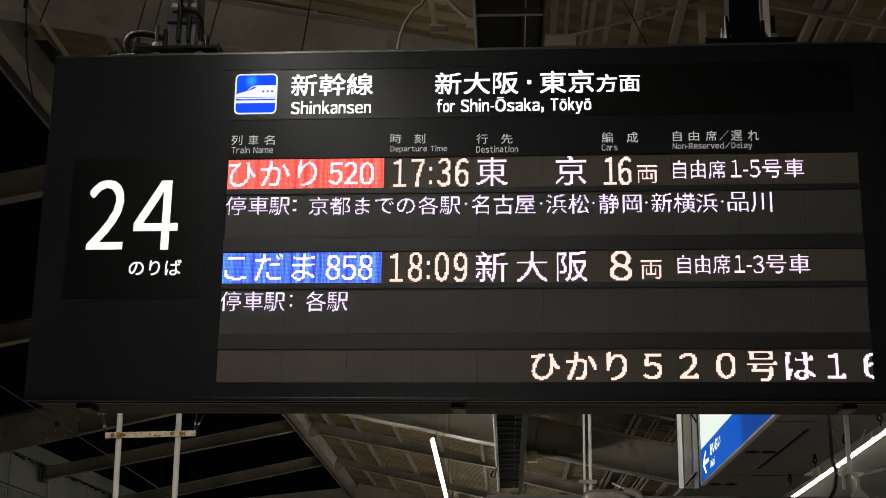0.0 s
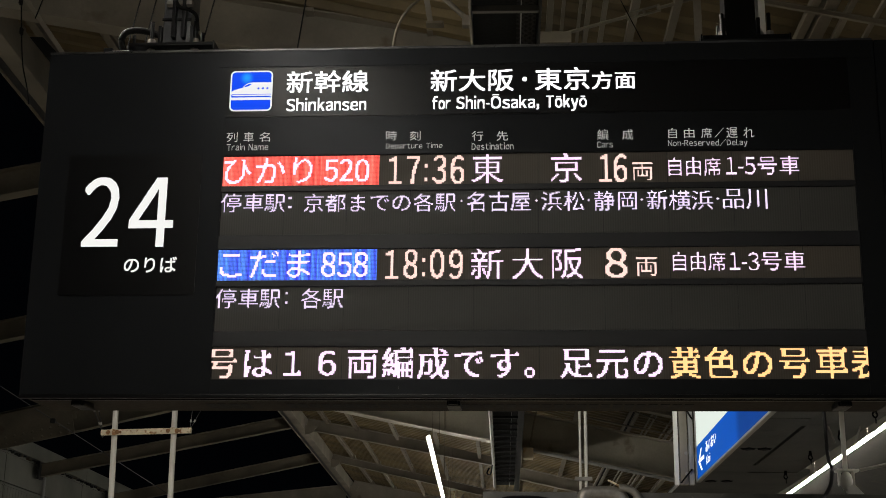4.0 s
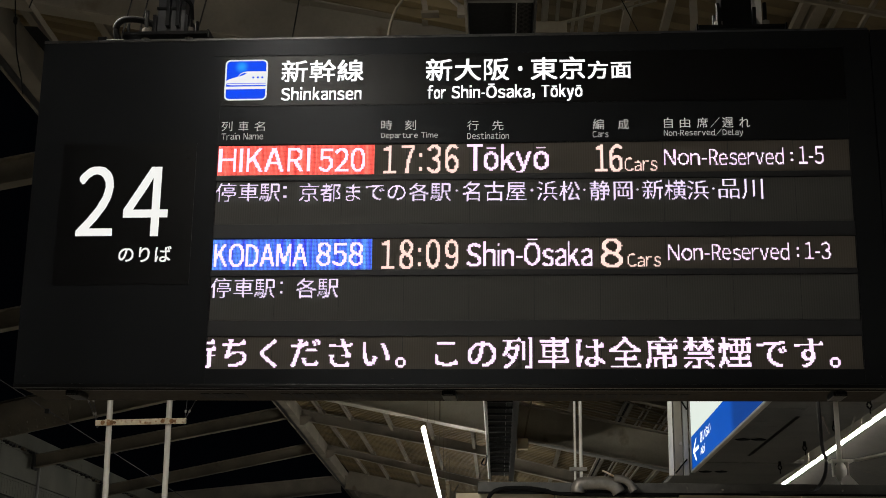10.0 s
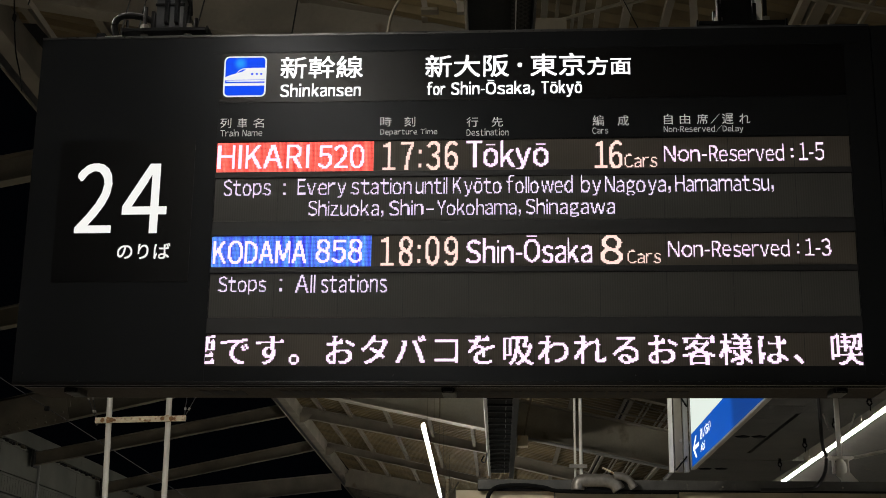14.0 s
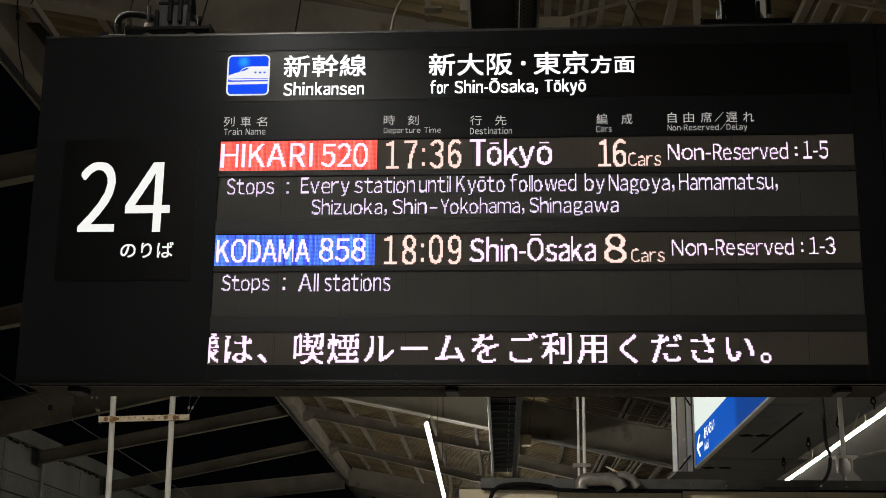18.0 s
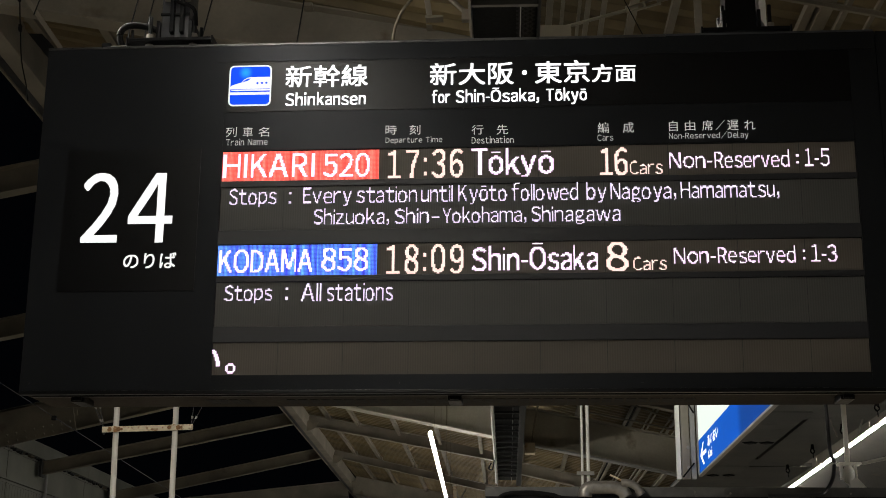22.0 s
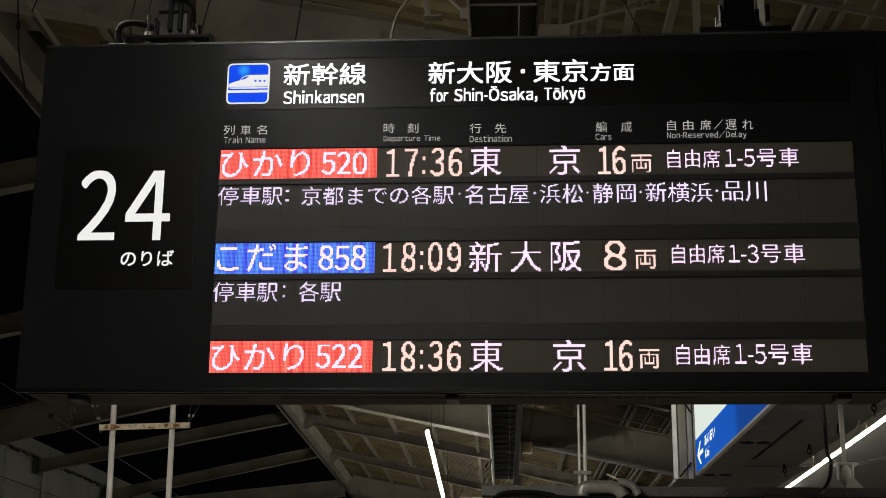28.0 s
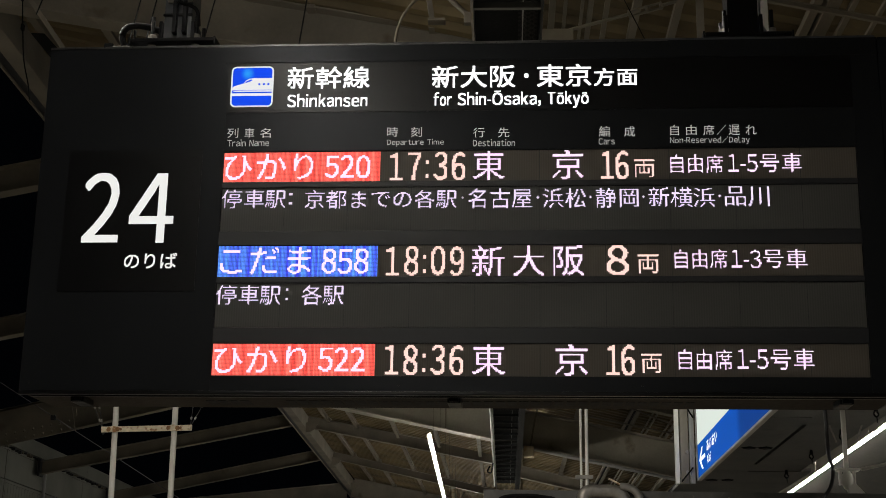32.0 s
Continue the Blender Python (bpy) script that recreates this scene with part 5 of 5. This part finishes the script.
for x, y in ((2.257, 12.96), (2.408, 12.96), (2.247, 15.33), (2.418, 15.32), (2.25, 10.6), (2.41, 10.6)):
    bm = bmesh.new()
    bmesh.ops.create_cone(bm, cap_ends=True, segments=4, radius1=0.075, radius2=0.055, depth=0.012, matrix=pose(x, y, 3.693, 180, 0, 0))
    part("fixing", bm, "rubber", dc, "black diamond-shaped fixing plate")
for x, y in ((2.856, 13.09), (2.895, 14.49), (2.867, 10.77), (2.86, 11.9)):
    hk = part("hook", rod((x, y, 3.70), (x, y, 3.655), 0.013, 8, r2=0.018), "rubber", dc, "dark hook")
    part("clasp", pipe([(x - 0.012, y, 3.66), (x - 0.018, y, 3.635), (x, y, 3.615), (x + 0.018, y, 3.635), (x + 0.006, y, 3.655)], 0.007, 6), "rubber", hk)
    part("drop_rod", rod((x + 0.003, y, 3.62), (x + 0.003, y, 3.57), 0.005, 6), "rubber", hk)

# ---- waiting room below ----
wr = thing("waiting_room", pose(0, 9.5, 0), "cream-panelled waiting room with a dark top channel", "building")
part("top_channel", box(-0.15, 5.0, -0.03, 0.05, 2.800, 2.872, 0.004), "channel", wr, "dark steel top channel")
part("channel_lip", box(-0.15, 5.0, -0.045, -0.031, 2.792, 2.806, 0.003), "rubber", wr)
for x0, x1 in ((-0.30, 0.365), (0.375, 1.20), (1.21, 2.03), (2.04, 2.55), (2.56, 3.5), (3.51, 5.0)):
    part("wall_panel", box(x0, x1, 0.0, 0.06, 0.02, 2.7995, 0.002), "cream", wr)
part("side_wall", box(-0.30, -0.25, 0.061, 3.5, 0.02, 2.790), "cream", wr)
part("side_wall", box(4.95, 5.0, 0.061, 3.5, 0.02, 2.790), "cream", wr)
part("back_wall", box(-0.24, 4.94, 3.44, 3.5, 0.02, 2.790), "cream", wr)
part("roof", box(-0.24, 4.94, 0.062, 3.43, 2.74, 2.786), "grey", wr)
part("rubber_cable", pipe([(-0.09, -0.06, 2.60), (-0.085, -0.06, 2.74), (-0.02, -0.06, 2.815), (0.15, -0.06, 2.83), (0.30, -0.06, 2.815), (0.45, -0.06, 2.79), (1.2, -0.06, 2.79)], 0.014), "rubber", wr)
for x in (0.55, 1.5, 2.3, 2.9):
    part("screw", rod((x, -0.03, 2.83), (x, -0.036, 2.83), 0.007, 8), "zinc", wr)

cd = thing("conduit_pair", pose(0.512, 9.5, 0), "two pale upright conduits with a clamp", "conduit")
part("conduit", rod((0, 0, 2.89), (0, 0, 4.9), 0.0085), "white", cd)
part("conduit", rod((0.040, 0, 2.89), (0.040, 0, 4.9), 0.0115), "white", cd)
part("clamp", box(-0.040, 0.080, -0.025, -0.018, 2.951, 2.978, 0.003), "zinc", cd)
du = thing("elbow_duct", pose(0, 9.43, 0), "grey elbow duct lying on the waiting room channel", "duct")
part("elbow", pipe([(0.523, 0.0, 2.800), (0.527, 0.0, 2.838), (0.556, 0.0, 2.860), (0.64, 0.0, 2.864), (0.725, 0.0, 2.862), (0.775, 0.0, 2.838), (0.800, 0.0, 2.800)], 0.045, 16), "zinc", du, smooth=True)
part("sleeve", pipe([(0.765, -0.03, 2.892), (0.82, -0.03, 2.888), (0.868, -0.03, 2.862), (0.895, -0.03, 2.822)], 0.026, 12), "zinc", du, smooth=True)
part("cuff", rod((0.880, -0.03, 2.845), (0.899, -0.03, 2.812), 0.029, 12), "zinc", du)
part("collar", rod((0.575, 0, 2.862), (0.581, 0, 2.8625), 0.0475, 16), "zinc", du)
part("rusty_lead", pipe([(0.69, -0.02, 2.946), (0.725, -0.02, 2.930), (0.775, -0.02, 2.905)], 0.007, 6), "rusty", du)

# ---- pole with camera and loudspeaker pair ----
pc = thing("drop_pole", pose(2.325, 9.6, 0), "pale drop pole with a small white bracketed fixture", "pole")
part("pole", box(-0.015, 0.015, -0.015, 0.015, 3.054, 4.6, 0.004), "white", pc)
part("mount_plate", box(-0.066, 0.083, -0.05, 0.05, 3.036, 3.053, 0.004), "white", pc)
bm = bmesh.new()
bmesh.ops.create_uvsphere(bm, u_segments=16, v_segments=10, radius=0.5)
bmesh.ops.scale(bm, verts=bm.verts, vec=(0.084, 0.084, 0.135))
bmesh.ops.translate(bm, verts=bm.verts, vec=(-0.004, -0.03, 2.970))
part("lamp_globe", bm, "white", pc, "pale rounded housing", smooth=True)
part("side_cheek", box(0.036, 0.050, -0.05, 0.01, 2.90, 3.035, 0.006), "white", pc)
part("side_cheek", box(-0.056, -0.043, -0.05, 0.01, 2.94, 3.035, 0.005), "white", pc)
bm = bmesh.new()
vs = [bm.verts.new(v) for v in ((-0.01, -0.06, 2.935), (0.045, -0.06, 2.945), (0.10, -0.06, 2.885), (0.12, -0.06, 2.85), (0.00, -0.06, 2.85))]
ext = bmesh.ops.extrude_face_region(bm, geom=[bm.faces.new(vs)])["geom"]
bmesh.ops.translate(bm, verts=[v for v in ext if isinstance(v, bmesh.types.BMVert)], vec=(0, 0.05, 0))
bmesh.ops.recalc_face_normals(bm, faces=bm.faces)
part("foot", bm, "white", pc)
part("side_rod", rod((0.10, 0, 3.05), (0.75, 0.1, 3.20), 0.012, 8), "zinc", pc)
for x in (-0.10, 0.12):
    part("stay_chain", rod((x * 1.0, -0.02, 3.06 + 0.29), (x * 0.6, -0.02, 3.06 + 0.17), 0.006, 6), "zinc", pc)
kc = thing("drop_cable", pose(0, 9.45, 0), "black cable dropping in a bow to the channel", "cable")
part("cable", pipe([(2.14, 0, 4.4), (2.171, 0, 3.43), (2.178, 0, 3.128), (2.199, 0, 3.037), (2.185, 0, 2.934), (2.14, 0, 2.855), (2.087, -0.045, 2.817), (1.95, -0.045, 2.808), (1.737, -0.045, 2.806)], 0.0125), "steel_dark", kc)


pp = thing("pale_post", pose(-0.526, 14.0, 0), "slim pale post with a short diagonal stay behind the waiting room", "post")
part("post", rod((0, 0, 0), (0, 0, 3.41), 0.020, 12), "rusty", pp)
part("cap", rod((0, 0, 3.41), (0, 0, 3.425), 0.024, 12), "white", pp)
part("stay", rod((0.02, 0, 3.22), (0.11, 0, 3.38), 0.008, 8), "beige", pp)


# ---- what moves: the running letters and the turning rows ----
SPEED, START, PITCH = 0.38769, 0.9616, 0.10342


def run_rows(i):
    """From hidden parking behind the end cap, along the bottom row, to parking behind the left sheet; stands in for
    scrolling dots.
    """
    z, front = -0.641, 0.0034
    at = lambda s: START + PITCH * i - SPEED * s
    t_in = (at(0) - (XR + 0.055)) / SPEED
    t_out = (at(0) + 0.060) / SPEED
    rows = []
    if t_in > 0.6:
        gone = round((t_in - 0.5) * FPS) / FPS
        park = pose(at(gone), 0.022 + 0.0026 * i, z)
        rows += [(0, park)] + ([(gone - 0.3, park)] if gone > 0.35 else [])
    times = [t_in - 0.5, t_in - 0.4, t_in - 0.3, t_in - 0.2, t_in - 0.1]
    while times[-1] + 1.3 < t_out:
        times.append(times[-1] + 1.0)
    times += [t_out + d for d in (0.1, 0.2, 0.3, 0.4, 0.5)]
    times = [round(s * FPS) / FPS for s in times]
    if t_in <= 0.6:
        times = [0.0] + [s for s in times if s > 0.3]
    rows += [(s, pose(at(s), front, z)) for s in times]
    rest = pose(at(times[-1]), 0.225 - 0.0026 * i, z)
    rows += [(times[-1] + 0.3, rest), (32.0, rest)]
    return rows


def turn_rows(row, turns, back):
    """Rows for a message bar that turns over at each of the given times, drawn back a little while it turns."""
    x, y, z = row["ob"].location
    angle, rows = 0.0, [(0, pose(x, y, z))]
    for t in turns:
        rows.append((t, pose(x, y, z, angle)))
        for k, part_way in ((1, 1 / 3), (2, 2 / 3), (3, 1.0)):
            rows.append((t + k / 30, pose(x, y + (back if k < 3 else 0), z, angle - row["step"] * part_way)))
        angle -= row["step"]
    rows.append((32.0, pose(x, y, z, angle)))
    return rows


def motions():
    for i, ob in enumerate(running_letters):
        walk(ob, run_rows(i))
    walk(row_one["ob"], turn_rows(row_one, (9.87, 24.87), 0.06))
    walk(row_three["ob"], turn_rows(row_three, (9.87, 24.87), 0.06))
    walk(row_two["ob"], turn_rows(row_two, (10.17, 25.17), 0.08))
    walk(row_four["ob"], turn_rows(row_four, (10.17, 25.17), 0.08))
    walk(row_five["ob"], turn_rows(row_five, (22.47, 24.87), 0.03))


motions()
